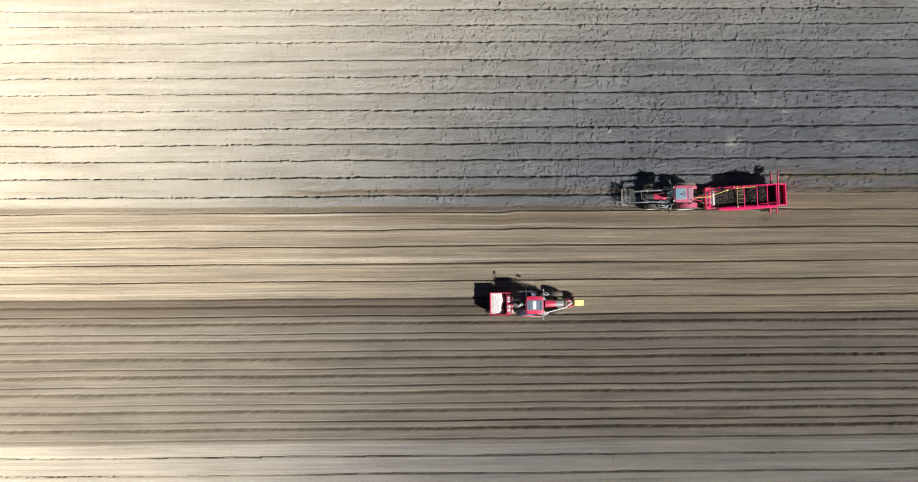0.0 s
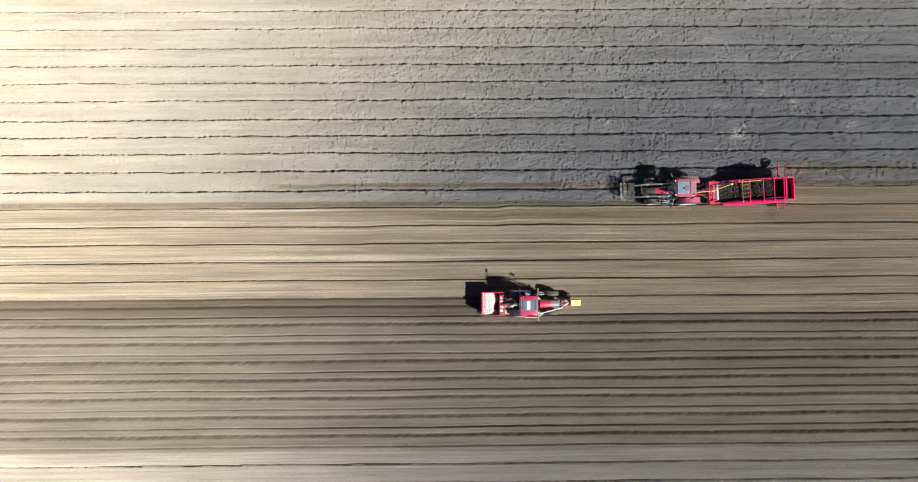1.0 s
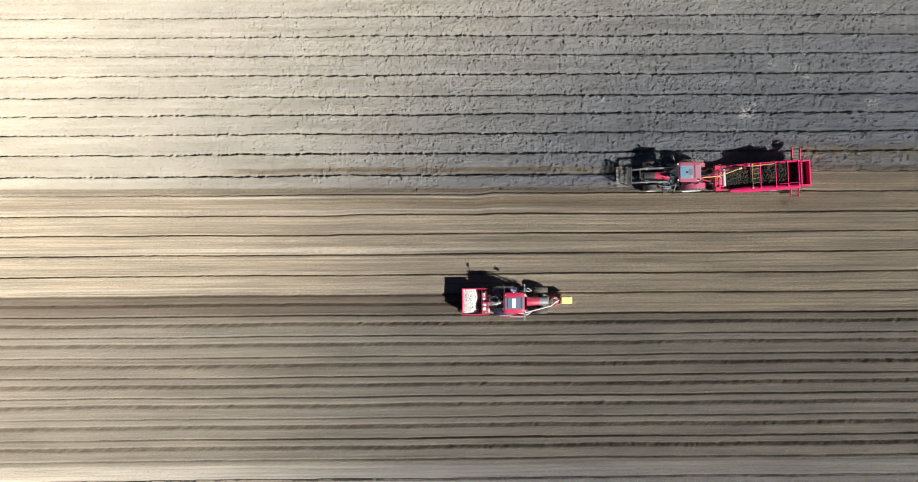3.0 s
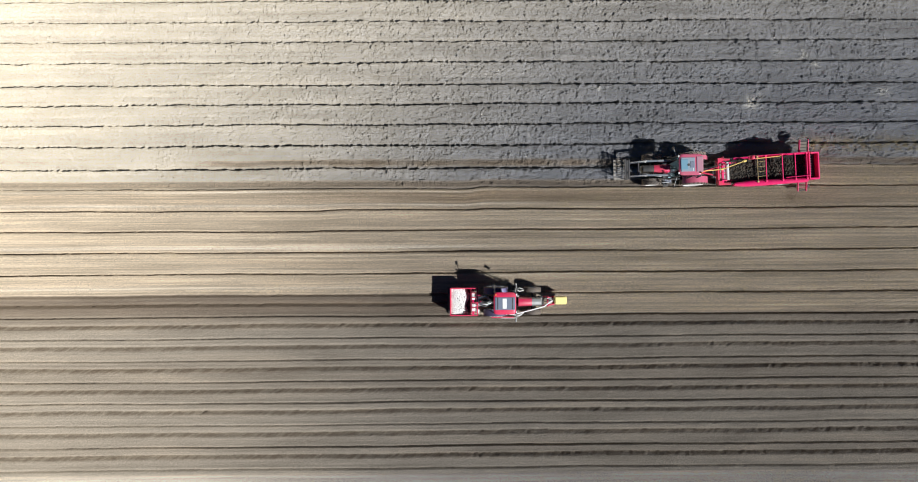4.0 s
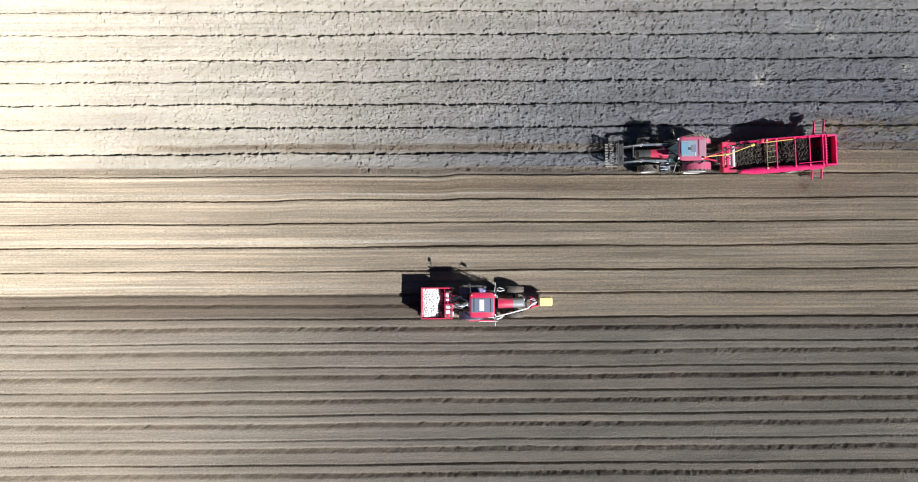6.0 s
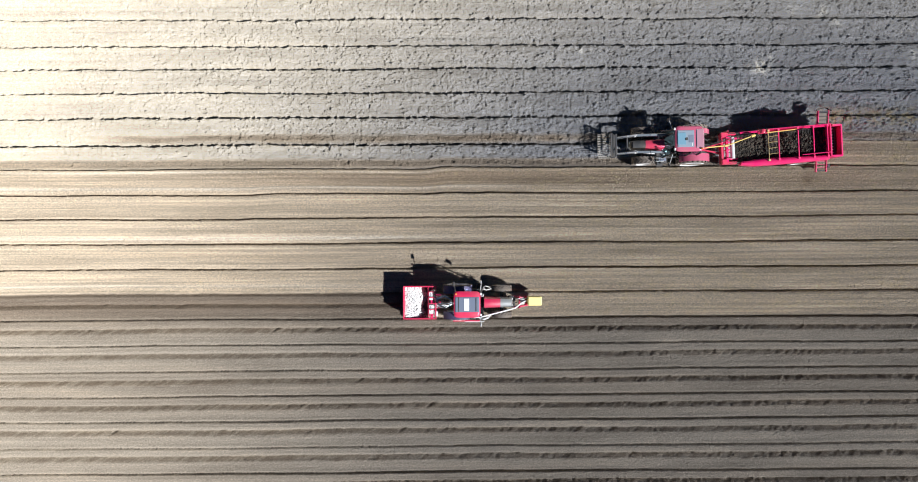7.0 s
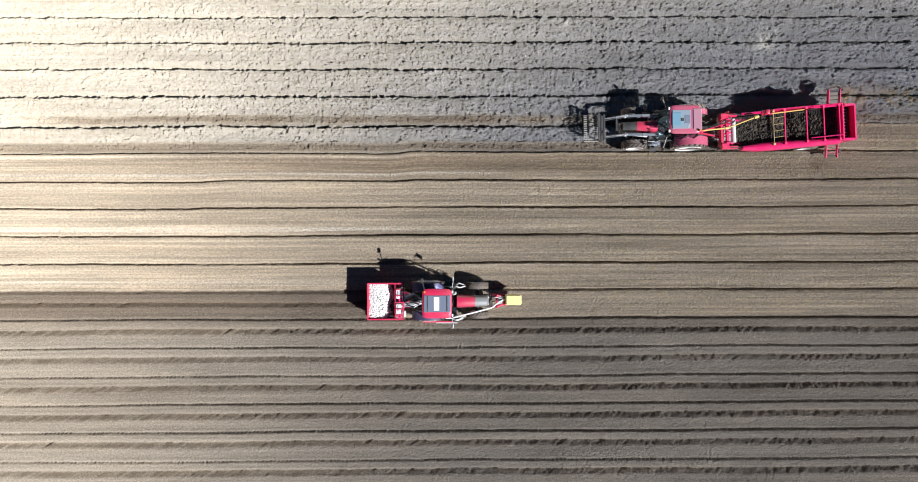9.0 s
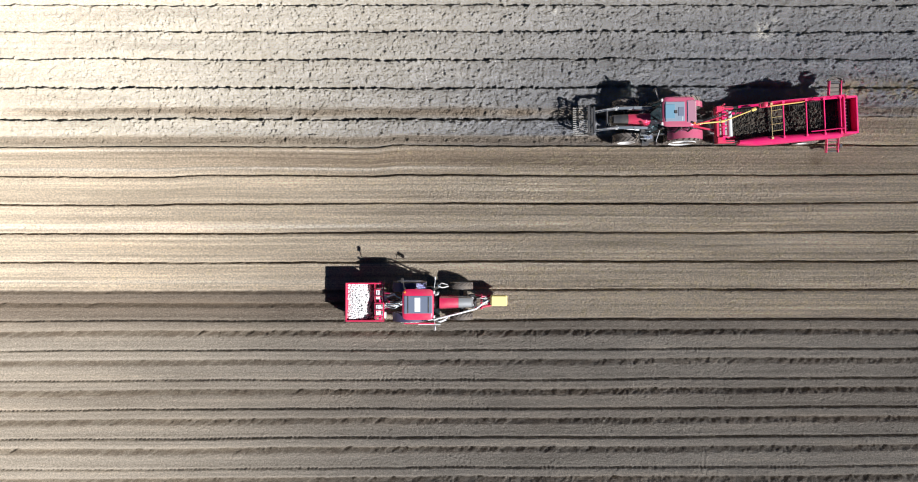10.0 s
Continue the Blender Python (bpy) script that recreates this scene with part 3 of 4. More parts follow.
        part("lower_door", box(mk(), bx + 0.10, fx + 0.24, s * (by + 0.02), s * (by + 0.075), 0.95, 1.30, 0.015), style["cab_mat"], t)
    part("windscreen", loft(mk(), [[(fx + 0.27, -by, 1.25), (fx + 0.27, by, 1.25), (fx + 0.01, by - 0.03, rz - 0.15), (fx + 0.01, -by + 0.03, rz - 0.15)], [(fx + 0.262, -by, 1.25), (fx + 0.262, by, 1.25), (fx + 0.002, by - 0.03, rz - 0.15), (fx + 0.002, -by + 0.03, rz - 0.15)]]), GLASS, t, "clear cab glass").visible_shadow = False
    part("rear_window", loft(mk(), [[(bx - 0.10, -by, 1.25), (bx - 0.10, by, 1.25), (bx, by - 0.03, rz - 0.15), (bx, -by + 0.03, rz - 0.15)], [(bx - 0.092, -by, 1.25), (bx - 0.092, by, 1.25), (bx + 0.008, by - 0.03, rz - 0.15), (bx + 0.008, -by + 0.03, rz - 0.15)]]), GLASS, t, "clear cab glass").visible_shadow = False
    part("cab_floor", box(mk(), bx - 0.05, fx + 0.25, -by, by, 0.92, 1.02, 0.02), BLACK, t)
    bm = mk()
    box(bm, 0.10, 0.58, -0.25, 0.25, 1.25, 1.42, 0.05)
    box(bm, 0.02, 0.16, -0.24, 0.24, 1.38, 1.95, 0.05)
    box(bm, 0.2, 0.5, -0.15, 0.15, 1.0, 1.28, 0.02)
    part("seat", bm, BLACK, t, "black driver seat, empty")
    bm = mk()
    lathe(bm, [(0.17, -0.015), (0.2, 0), (0.17, 0.015), (0.155, 0), (0.17, -0.015)], 20, pose(fx - 0.06, 0, 1.72, 60, 0, 90))
    tube(bm, [(fx + 0.12, 0, 1.3), (fx - 0.06, 0, 1.72)], 0.03)
    part("steering_wheel", bm, BLACK, t)
    # roof
    bm = mk()
    secs = []
    for f, g, dz in ((0.0, 0.78, -0.06), (0.03, 0.90, -0.03), (0.09, 0.975, -0.01), (0.2, 1.0, 0.0), (0.8, 1.0, 0.0), (0.91, 0.975, -0.01), (0.97, 0.89, -0.03), (1.0, 0.76, -0.07)):
        x = rx0 + (rx1 - rx0) * f
        yy = ry * g
        secs.append([(x, -yy, rz - 0.16), (x, -yy, rz - 0.07 + dz * 0.5), (x, -yy * 0.90, rz - 0.015 + dz), (x, -yy * 0.6, rz + dz), (x, yy * 0.6, rz + dz), (x, yy * 0.90, rz - 0.015 + dz), (x, yy, rz - 0.07 + dz * 0.5), (x, yy, rz - 0.16)])
    oy = style["roof_y"]
    part("roof", loft(bm, secs), style["roof_mat"], t, "red moulded cab roof").location.y = oy
    for px0, px1, py, mat, label2 in style["panels"]:
        bm = mk()
        box(bm, px0, px1, -py, py, rz - 0.16, rz + 0.022, 0.07)
        part("roof_panel", bm, mat, t, label2).location.y = oy
    for px0, px1, y0, y1, mat in style["marks"]:
        part("roof_hatch", box(mk(), px0, px1, y0, y1, rz + 0.005, rz + 0.04, 0.012), mat, t).location.y = oy
    # rear wings
    for s in (1, -1):
        y0, y1 = sorted((s * (track - rear_w * 0.55), s * (track + rear_w * style["wing"][s])))
        f = part("rear_fender", fender_bm(rear_r + 0.06, y0, y1, 28, 152), fender_mat, t, style["fender_label"])
        f.location = (0, 0, rear_r)
        g = part("front_fender", fender_bm(front_r + 0.05, s * (track - front_w * 0.4) if s > 0 else s * (track + front_w * 0.3), s * (track + front_w * 0.3) if s > 0 else s * (track - front_w * 0.4), 60, 130, 0.02, 0.0), BLACK, t) if style["front_fenders"] else None
        if g:
            g.location = (base, 0, front_r)
        part("tail_light", box(mk(), -0.42, -0.34, s * (track - 0.06), s * (track + 0.08), rear_r * 1.75, rear_r * 1.75 + 0.10, 0.02), ORANGE, t, "orange and red tail light")
        part("work_light", box(mk(), rx1 - 0.02, rx1 + 0.07, s * (ry - 0.22), s * (ry - 0.08), rz - 0.14, rz - 0.05, 0.02), WHITE, t).location.y = oy
        # mirrors on long arms
        mx, my = style["mirror"]
        bm = mk()
        tube(bm, [(fx + 0.02, s * by, 2.35), (mx, s * (my - 0.12), 2.42), (mx, s * my, 2.30)], 0.018, 6)
        mr = part("mirror_arm", bm, STEEL, t)
        part("mirror", box(mk(), mx - 0.05, mx + 0.03, s * (my - 0.10), s * (my + 0.10), 1.98, 2.34, 0.03), style["mirror_mat"], mr)
        # steps and tanks
        bm = mk()
        for k in range(3):
            box(bm, fx - 0.1, fx + 0.28, s * (by + 0.02 + 0.05 * (2 - k)), s * (by + 0.24 + 0.05 * (2 - k)), 0.38 + k * 0.24, 0.41 + k * 0.24, 0.006)
        for q in (-0.1, 0.26):
            box(bm, fx + q, fx + q + 0.025, s * (by + 0.02), s * (by + 0.30), 0.36, 0.98, 0.006)
        part("step", bm, BLACK, t)
        part("fuel_tank", box(mk(), 0.95, fx - 0.12, s * 0.32, s * (by + 0.05), 0.48, 0.92, 0.07), BLACK, t)
        tube_b = tube(mk(), [(fx + 0.30, s * (by + 0.10), 0.95), (fx + 0.30, s * (by + 0.13), 1.6), (fx + 0.22, s * (by + 0.1), 1.75)], 0.016, 6)
        part("grab_rail", tube_b, style["rail_mat"], t)
    # exhaust
    ex, ey = style["exhaust"]
    bm = mk()
    tube(bm, [(ex, ey, 1.15), (ex, ey, 2.1)], 0.075, 12)
    tube(bm, [(ex, ey, 2.05), (ex, ey, 2.62), (ex - 0.08, ey, 2.78)], 0.045, 10)
    part("exhaust", bm, style["exhaust_mat"], t)
    bm = mk()
    lathe(bm, [(0.001, -0.08), (0.05, -0.08), (0.055, 0.04), (0.03, 0.09), (0.001, 0.1)], 12, pose(rx0 + 0.12, ry - 0.14, rz + 0.07, 90, 0, 0))
    part("beacon", bm, ORANGE, t, "orange beacon").location.y = oy
    # rear linkage
    bm = mk()
    for s in (1, -1):
        beam(bm, (-0.3, s * 0.32, 0.6), (-1.05, s * 0.40, 0.62), 0.05, 0.09)
        tube(bm, [(-0.35, s * 0.35, 1.12), (-0.75, s * 0.38, 0.64)], 0.025)
    tube(bm, [(-0.4, 0, 1.05), (-1.0, 0, 1.15)], 0.03)
    box(bm, -0.85, -0.3, -0.06, 0.06, 0.42, 0.50, 0.01)
    part("rear_linkage", bm, DARK, t)
    return t


stoner_tractor = tractor(
    pose(-0.20, -4.92, -0.04, 0, 0, 181.3), "red tractor with grey front loader and fork, towing a stone separator",
    0.92, 0.50, 0.68, 0.42, 2.80, 0.86, (-0.02, 1.56, 0.72, 2.88), (1.86, 2.92, 3.72), RED_PINKISH, RIM,
    dict(red=RED_DUSTY, roof_mat=RED_PINKISH, hood_w=(0.60, 0.50), hood_z=(1.86, 1.58), nose_mat=DARK, nose_label="dark grey bonnet nose", cab_mat=DARK, fender_label="red rear fender",
         panels=[(-0.06, 0.46, 0.58, ROSE, "pale rose roof cover"), (0.47, 1.50, 0.52, ROOF_BLUE, "blue-grey roof panel")],
         marks=[(0.56, 0.84, -0.20, 0.22, PANEL), (1.00, 1.46, -0.34, 0.34, SKYLIGHT), (0.88, 1.06, -0.06, 0.10, BLACK), (0.36, 0.40, -0.46, 0.46, PANEL), (0.62, 0.66, 0.24, 0.44, WHITE)],
         wing={1: 0.33, -1: 0.0}, front_fenders=False, mirror=(1.75, 1.28), mirror_mat=BLACK, exhaust=(1.72, -0.44), exhaust_mat=BLACK, rail_mat=STEEL, roof_y=-0.10))


def front_loader(t):
    """Loader frame, two arms with a knee, and a tined fork carried clear of the ground."""
    for s in (1, -1):
        bm = mk()
        beam(bm, (1.95, s * 0.50, 0.85), (1.85, s * 0.52, 1.85), 0.13, 0.18)
        box(bm, 1.75, 2.15, s * 0.30, s * 0.56, 0.72, 0.92, 0.02)
        part("loader_post", bm, LOADER, t)
        bm = mk()
        path = [(1.82, s * 0.51, 1.82), (2.75, s * 0.49, 1.93), (3.58, s * 0.48, 1.86), (4.15, s * 0.47, 1.36), (4.50, s * 0.46, 0.98)]
        for a, b in zip(path, path[1:]):
            beam(bm, a, b, 0.125, 0.17, 0.02)
        arm = part("loader_arm", bm, LOADER, t, "grey painted loader arm")
        for q in path[2:3]:
            part("pivot_pin", tube(mk(), [(q[0], q[1] - 0.09, q[2]), (q[0], q[1] + 0.09, q[2])], 0.07, 12), STEEL, arm)
        bm = mk()
        tube(bm, [(1.95, s * 0.50, 1.20), (2.6, s * 0.50, 1.45)], 0.045, 10)
        tube(bm, [(2.6, s * 0.50, 1.45), (3.2, s * 0.50, 1.72)], 0.025, 8)
        part("lift_cylinder", bm, BRIGHT, arm)
        bm = mk()
        tube(bm, [(3.5, s * 0.49, 2.02), (4.0, s * 0.48, 1.68)], 0.04, 10)
        tube(bm, [(4.0, s * 0.48, 1.68), (4.54, s * 0.47, 1.28)], 0.022, 8)
        part("tilt_cylinder", bm, BRIGHT, arm)
    part("cross_tube", tube(mk(), [(3.95, -0.53, 1.52), (3.95, 0.53, 1.52)], 0.06, 10), DARK, t)
    bm = mk()
    for z in (0.98, 1.38):
        box(bm, 4.52, 4.62, -0.66, 0.66, z, z + 0.09, 0.01)
    for k in range(11):
        y = -0.65 + k * 0.13
        beam(bm, (4.60, y, 1.0), (4.88, y, 1.55), 0.035, 0.05, 0.005)
    box(bm, 4.82, 4.92, -0.70, 0.70, 1.50, 1.58, 0.01)
    box(bm, 4.58, 4.68, -0.70, 0.70, 0.96, 1.06, 0.01)
    for s in (1, -1):
        prism(bm, [(4.6, 0.98), (4.75, 0.98), (4.95, 1.4), (4.9, 1.58), (4.82, 1.58)], s * 0.70, s * 0.675)
    fork = part("fork_frame", bm, DARK, t, "dark steel fork back frame")
    for k in range(15):
        y = -0.68 + k * (1.36 / 14)
        part("tine", tube(mk(), [(4.62, y, 1.01), (5.0, y, 0.99), (5.35, y, 1.01), (5.58, y, 1.07)], 0.021, 6), TINE, fork)
    part("valve_block", box(mk(), 1.95, 2.25, 0.36, 0.66, 1.0, 1.45, 0.03), DARK, t)
    for k in range(7):
        y = 0.42 + 0.09 * k
        part("hydraulic_hose", tube(mk(), [(1.5 + 0.05 * k, y * 0.7, 1.2), (1.75, y, 1.55 - 0.05 * k), (2.05 + 0.05 * k, y, 1.42), (2.2, 0.5, 1.15)], 0.016, 6), (STEEL, BLACK)[k % 2], t)
    part("tool_box", box(mk(), 1.45, 1.86, 0.72, 1.04, 0.62, 0.98, 0.04), DARK, t, "dark tool box by the steps")
    part("air_tank", tube(mk(), [(1.42, 0.90, 0.52), (2.02, 0.90, 0.52)], 0.11, 14), DARK, t)
    part("battery_cover", box(mk(), 1.55, 2.0, 0.62, 0.92, 1.0, 1.12, 0.03), PANEL, t)
    for k in range(3):
        part("step_tread", box(mk(), 1.55 + 0.04 * k, 1.92 + 0.04 * k, 0.98 - 0.03 * k, 1.16 - 0.03 * k, 0.36 + 0.2 * k, 0.39 + 0.2 * k, 0.008), DARK, t)
    part("screen_wiper", tube(mk(), [(1.80, -0.2, 1.75), (1.62, 0.25, 2.45)], 0.012, 5), BLACK, t)


front_loader(stoner_tractor)

planter_tractor = tractor(
    pose(-13.95, -14.27, -0.10, 0, 0, 0.6), "red tractor with grey roof panel pulling a potato planter",
    0.86, 0.46, 0.60, 0.34, 2.62, 0.78, (-0.24, 1.26, 0.74, 2.90), (1.52, 2.46, 3.20), PURPLE, RIM,
    dict(red=RED_DUSTY, roof_mat=RED, hood_w=(0.66, 0.54), hood_z=(1.88, 1.58), nose_mat=NOSE, nose_label="dull grey bonnet nose", cab_mat=BLACK, fender_label="dark violet-black rear fender",
         panels=[(-0.20, 1.22, 0.47, PANEL, "blue-grey roof cover")],
         marks=[(0.34, 0.62, -0.34, 0.34, WHITE), (0.00, 0.06, -0.40, 0.40, DARK), (0.98, 1.04, -0.38, 0.38, DARK)],
         wing={1: 0.40, -1: 0.40}, front_fenders=False, mirror=(1.32, 1.22), mirror_mat=STEEL, exhaust=(1.42, 0.46), exhaust_mat=STEEL, rail_mat=STEEL, roof_y=0.0))


def cab_fittings(t):
    """Lamp on an arm behind the cab, side guards and pipes of the planter's tractor."""
    arm = part("lamp_arm", tube(mk(), [(-0.14, 0.68, 2.78), (-0.18, 0.95, 2.84), (-0.22, 1.12, 2.86)], 0.022, 6), BLACK, t)
    part("work_lamp", box(mk(), -0.32, -0.18, 1.04, 1.28, 2.79, 2.91, 0.03), BLACK, arm, "black work lamp")
    guard = part("side_guard", box(mk(), -0.30, 1.30, -1.16, -1.08, 0.93, 1.03, 0.02), RED, t, "red side guard below the cab")
    part("foot_plate", box(mk(), 0.40, 1.55, -1.22, -1.165, 0.84, 0.88, 0.01), STEEL, guard, "pale worn metal foot plate")
    for x in (0.0, 0.55, 1.1):
        part("guard_bracket", beam(mk(), (x, -1.10, 0.96), (x, -0.60, 0.80), 0.05, 0.06), DARK, guard)
    bm = mk()
    tube(bm, [(1.18, -0.78, 1.2), (1.45, -0.98, 1.45), (1.62, -0.98, 1.15), (1.92, -0.82, 1.0)], 0.035, 8)
    tube(bm, [(1.10, -0.90, 1.05), (1.55, -1.05, 1.10), (1.85, -0.95, 0.92)], 0.03, 8)
    part("coolant_pipe", bm, STEEL, t, "pale pipe beside the bonnet")
    bm = mk()
    tube(bm, [(1.22, 0.62, 1.5), (1.48, 0.80, 1.75), (1.66, 0.72, 1.45), (1.95, 0.78, 1.25)], 0.035, 8)
    tube(bm, [(1.30, 0.70, 1.2), (1.62, 0.95, 1.35), (1.90, 0.85, 1.1)], 0.025, 8)
    part("air_pipe", bm, STEEL, t, "pale pipe beside the bonnet")
    for s in (1, -1):
        part("linkage_hose", tube(mk(), [(-0.35, s * 0.12, 1.35), (-0.75, s * 0.28 + 0.1, 1.62), (-1.15, s * 0.18 + 0.05, 1.52), (-1.42, s * 0.30, 1.22)], 0.035, 8), WHITE, t, "pale ribbed hose")


cab_fittings(planter_tractor)


# ---- stone separator behind the tractor ----
def stone_separator():
    t = thing("stone_separator", pose(1.57, -5.10, -0.05, 0, 0, 2.9), "red trailed stone separator with open webs on the soil", "farm machine")
    cv_holder = new("cross_conveyor")
    cv_holder.parent = t

    def zc(x):
        return 0.78 + 1.70 * min(max((x - 0.7) / 5.0, 0), 1)

    # side walls: sloping pressed panels with a broad top flange
    for s, hgt, flange in ((1, 1.10, 0.12), (-1, 0.90, 0.10)):
        y = s * 0.88
        prof = [(0.0, 0.32), (0.9, 0.32), (3.0, max(zc(3.0) - hgt, 0.45)), (5.62, zc(5.62) - hgt), (5.62, zc(5.62)), (4.4, zc(4.4)), (3.0, zc(3.0)), (1.7, zc(1.7) + 0.02), (1.2, 0.95), (0.0, 0.90)]
        bm = prism(mk(), prof, y - 0.02, y + 0.02)
        # dark instead of red, to keep red bounce out of the machine's shadow
        side = part("side_panel", bm, DARK, t, "dark side panel")
        bm = mk()
        pts = [(1.15, y, 0.96), (1.7, y, zc(1.7) + 0.04), (3.0, y, zc(3.0) + 0.02), (4.4, y, zc(4.4) + 0.02), (5.62, y, zc(5.62) + 0.02)]
        for a, b in zip(pts, pts[1:]):
            beam(bm, a, b, flange, 0.07, 0.015)
        part("top_flange", bm, RED_WORN, side)
        for x in (1.8, 3.0, 4.2, 5.4):
            part("rib", beam(mk(), (x, y + s * 0.04, zc(x) - hgt + 0.05), (x, y + s * 0.04, zc(x)), 0.05, 0.05), RED_WORN, side)
    # swollen guard along the south flank and a drive cover to the north
    bm = mk()
    rings = []
    for i in range(13):
        x = 1.15 + 4.4 * i / 12
        wide = 0.21 * min(1, 0.45 + i / 4) * (1 - 0.30 * max(0, (i - 5) / 7))
        zt = max(zc(x), 0.95) - 0.10
        rings.append([(x, -0.93 + wide * math.cos(a), zt + 0.20 * math.sin(a)) for a in (math.pi * k / 8 for k in range(9))] + [(x, -0.93 - wide, zt - 0.30), (x, -0.93 + wide * 0.3, zt - 0.30)])
    loft(bm, rings)
    part("chain_guard", bm, RED_WORN, t, "smooth rounded red guard")
    bm = mk()
    beam(bm, (2.05, 0.86, 1.20), (2.75, 0.86, 1.34), 0.26, 0.30, 0.08)
    lathe(bm, [(0.001, -0.12), (0.17, -0.12), (0.19, -0.08), (0.19, 0.08), (0.17, 0.12), (0.001, 0.12)], 18, Matrix.Translation((2.35, 0.86, 1.32)))
    part("gearbox_cover", bm, RED, t)
    # boards raised above the north flank
    bm = mk()
    for xa, xb, up in ((2.5, 4.2, 0.50), (4.24, 5.0, 0.48), (5.04, 5.58, 0.46)):
        beam(bm, (xa, 0.90, zc(xa) + up / 2), (xb, 0.90, zc(xb) + up / 2), 0.035, up, 0.01)
    part("side_board", bm, RED_WORN, t, "red board above the side panel")
    # head frame
    bm = mk()
    box(bm, 0.0, 0.16, -0.94, 0.94, 0.62, 0.95, 0.03)
    for s in (1, -1):
        box(bm, 0.0, 0.95, s * 0.94, s * 0.78, 0.60, 0.92, 0.03)
        box(bm, 0.0, 0.30, s * 0.95, s * 0.64, 0.90, 1.05, 0.03)
    part("head_frame", bm, RED, t)
    bm = mk()
    box(bm, 0.30, 0.44, -0.80, 0.80, 0.80, 0.98, 0.02)
    for y in (-0.62, -0.1, 0.35, 0.62):
        box(bm, 0.26, 0.50, y - 0.04, y + 0.04, 0.72, 1.08, 0.015)
    part("tool_bar", bm, RED_WORN, t)
    part("lifting_roller", tube(mk(), [(0.74, -0.60, 0.82), (0.74, 0.66, 0.82)], 0.13, 16), STEEL, t, "pale worn metal roller")
    bm = mk()
    for y in (-0.70, -0.35, 0.0, 0.35, 0.70):
        prism(bm, [(0.15, 0.12), (0.85, 0.42), (0.85, 0.46), (0.12, 0.16)], y - 0.15, y + 0.15)
    part("digging_share", bm, STEEL, t)
    for s in (1, -1):
        bm = lathe(mk(), [(0.001, -0.012), (0.26, -0.006), (0.28, 0), (0.26, 0.006), (0.001, 0.012)], 24, Matrix.Translation((0.25, s * 0.82, 0.30)))
        part("coulter_disc", bm, STEEL, t)
    # webs: round rods on two belts
    for x0, x1, dz in ((0.95, 3.35, -0.36), (3.45, 5.75, -0.40)):
        web = part("web", beam(mk(), (x0, 0.76, zc(x0) + dz), (x1, 0.76, zc(x1) + dz), 0.07, 0.03), BLACK, t, "dark rubber-belted rod web")
        part("belt", beam(mk(), (x0, -0.76, zc(x0) + dz), (x1, -0.76, zc(x1) + dz), 0.07, 0.03), BLACK, web)
        n = int((x1 - x0) / 0.075)
        rod = mesh_of("web_rod", tube(mk(), [(0, -0.80, 0), (0, 0.80, 0)], 0.014, 6), BLACK)
        for k in range(n):
            x = x0 + (x1 - x0) * (k + 0.5) / n
            r = part("web_rod", rod, BLACK, web)
            r.location = (x, 0, zc(x) + dz + 0.02)
    # added dark sheet: hides the ground and stands in for shade inside
    part("web_backing", loft(mk(), [[(1.4, y, zc(1.4) - 0.60), (5.6, y, zc(5.6) - 0.62), (5.6, y, zc(5.6) - 0.65), (1.4, y, zc(1.4) - 0.63)] for y in (-0.85, 0.85)]), DARK, t, "dark sheet added under the webs")
    # bars across the top
    for x, up in ((2.58, 0.10), (3.08, 0.12), (4.06, 0.10), (4.82, 0.08), (5.50, 0.06)):
        wide = 0.035 if x < 2.6 else 0.06
        bm = beam(mk(), (x, -0.86, zc(x) + up), (x, 0.84, zc(x) + up), wide, wide, 0.012)
        for s in (1, -1):
            box(bm, x - 0.06, x + 0.06, s * 0.80, s * 0.92, zc(x) - 0.02, zc(x) + up + 0.05, 0.01)
        part("cross_bar", bm, TAN if x < 2.6 else RED_WORN, t, "pale yellow cross bar" if x < 2.6 else "red cross bar")
    for y in (-0.52, -0.18, 0.16, 0.50):
        part("strut", beam(mk(), (2.58, y, zc(2.58) + 0.10), (3.08, y + 0.04, zc(3.08) + 0.12), 0.03, 0.03, 0.006), TAN, t, "thin pale yellow strut")
    # black sheet added below the rollers, for the shade in the rear box
    part("black_backing", box(mk(), 5.66, 6.26, -0.84, 0.84, 1.90, 1.94, 0), BLACK, t)
    for k in range(4):
        y = -1.5 + 0.17 * k
        part("rung", tube(mk(), [(5.76, y, 0.62 + 0.028 * k), (6.36, y, 0.62 + 0.028 * k)], 0.018, 6), RED_PINKISH, cv_holder)
    bm = mk()
    beam(bm, (4.2, -0.70, zc(4.2) + 0.16), (5.6, -0.66, zc(5.8) + 0.12), 0.05, 0.05)
    part("tie_bar", bm, RED_WORN, t)
    # rear box with clod rollers
    bm = mk()
    z = 2.50
    box(bm, 5.60, 5.69, -0.92, 0.92, z - 0.95, z + 0.06, 0.02)
    box(bm, 6.22, 6.32, -0.92, 0.92, z - 0.95, z + 0.04, 0.02)
    for s in (1, -1):
        box(bm, 5.68, 6.26, s * 0.93, s * 0.82, z - 0.95, z + 0.05, 0.03)
    part("rear_box", bm, RED_WORN, t, "red rear box round the rollers")
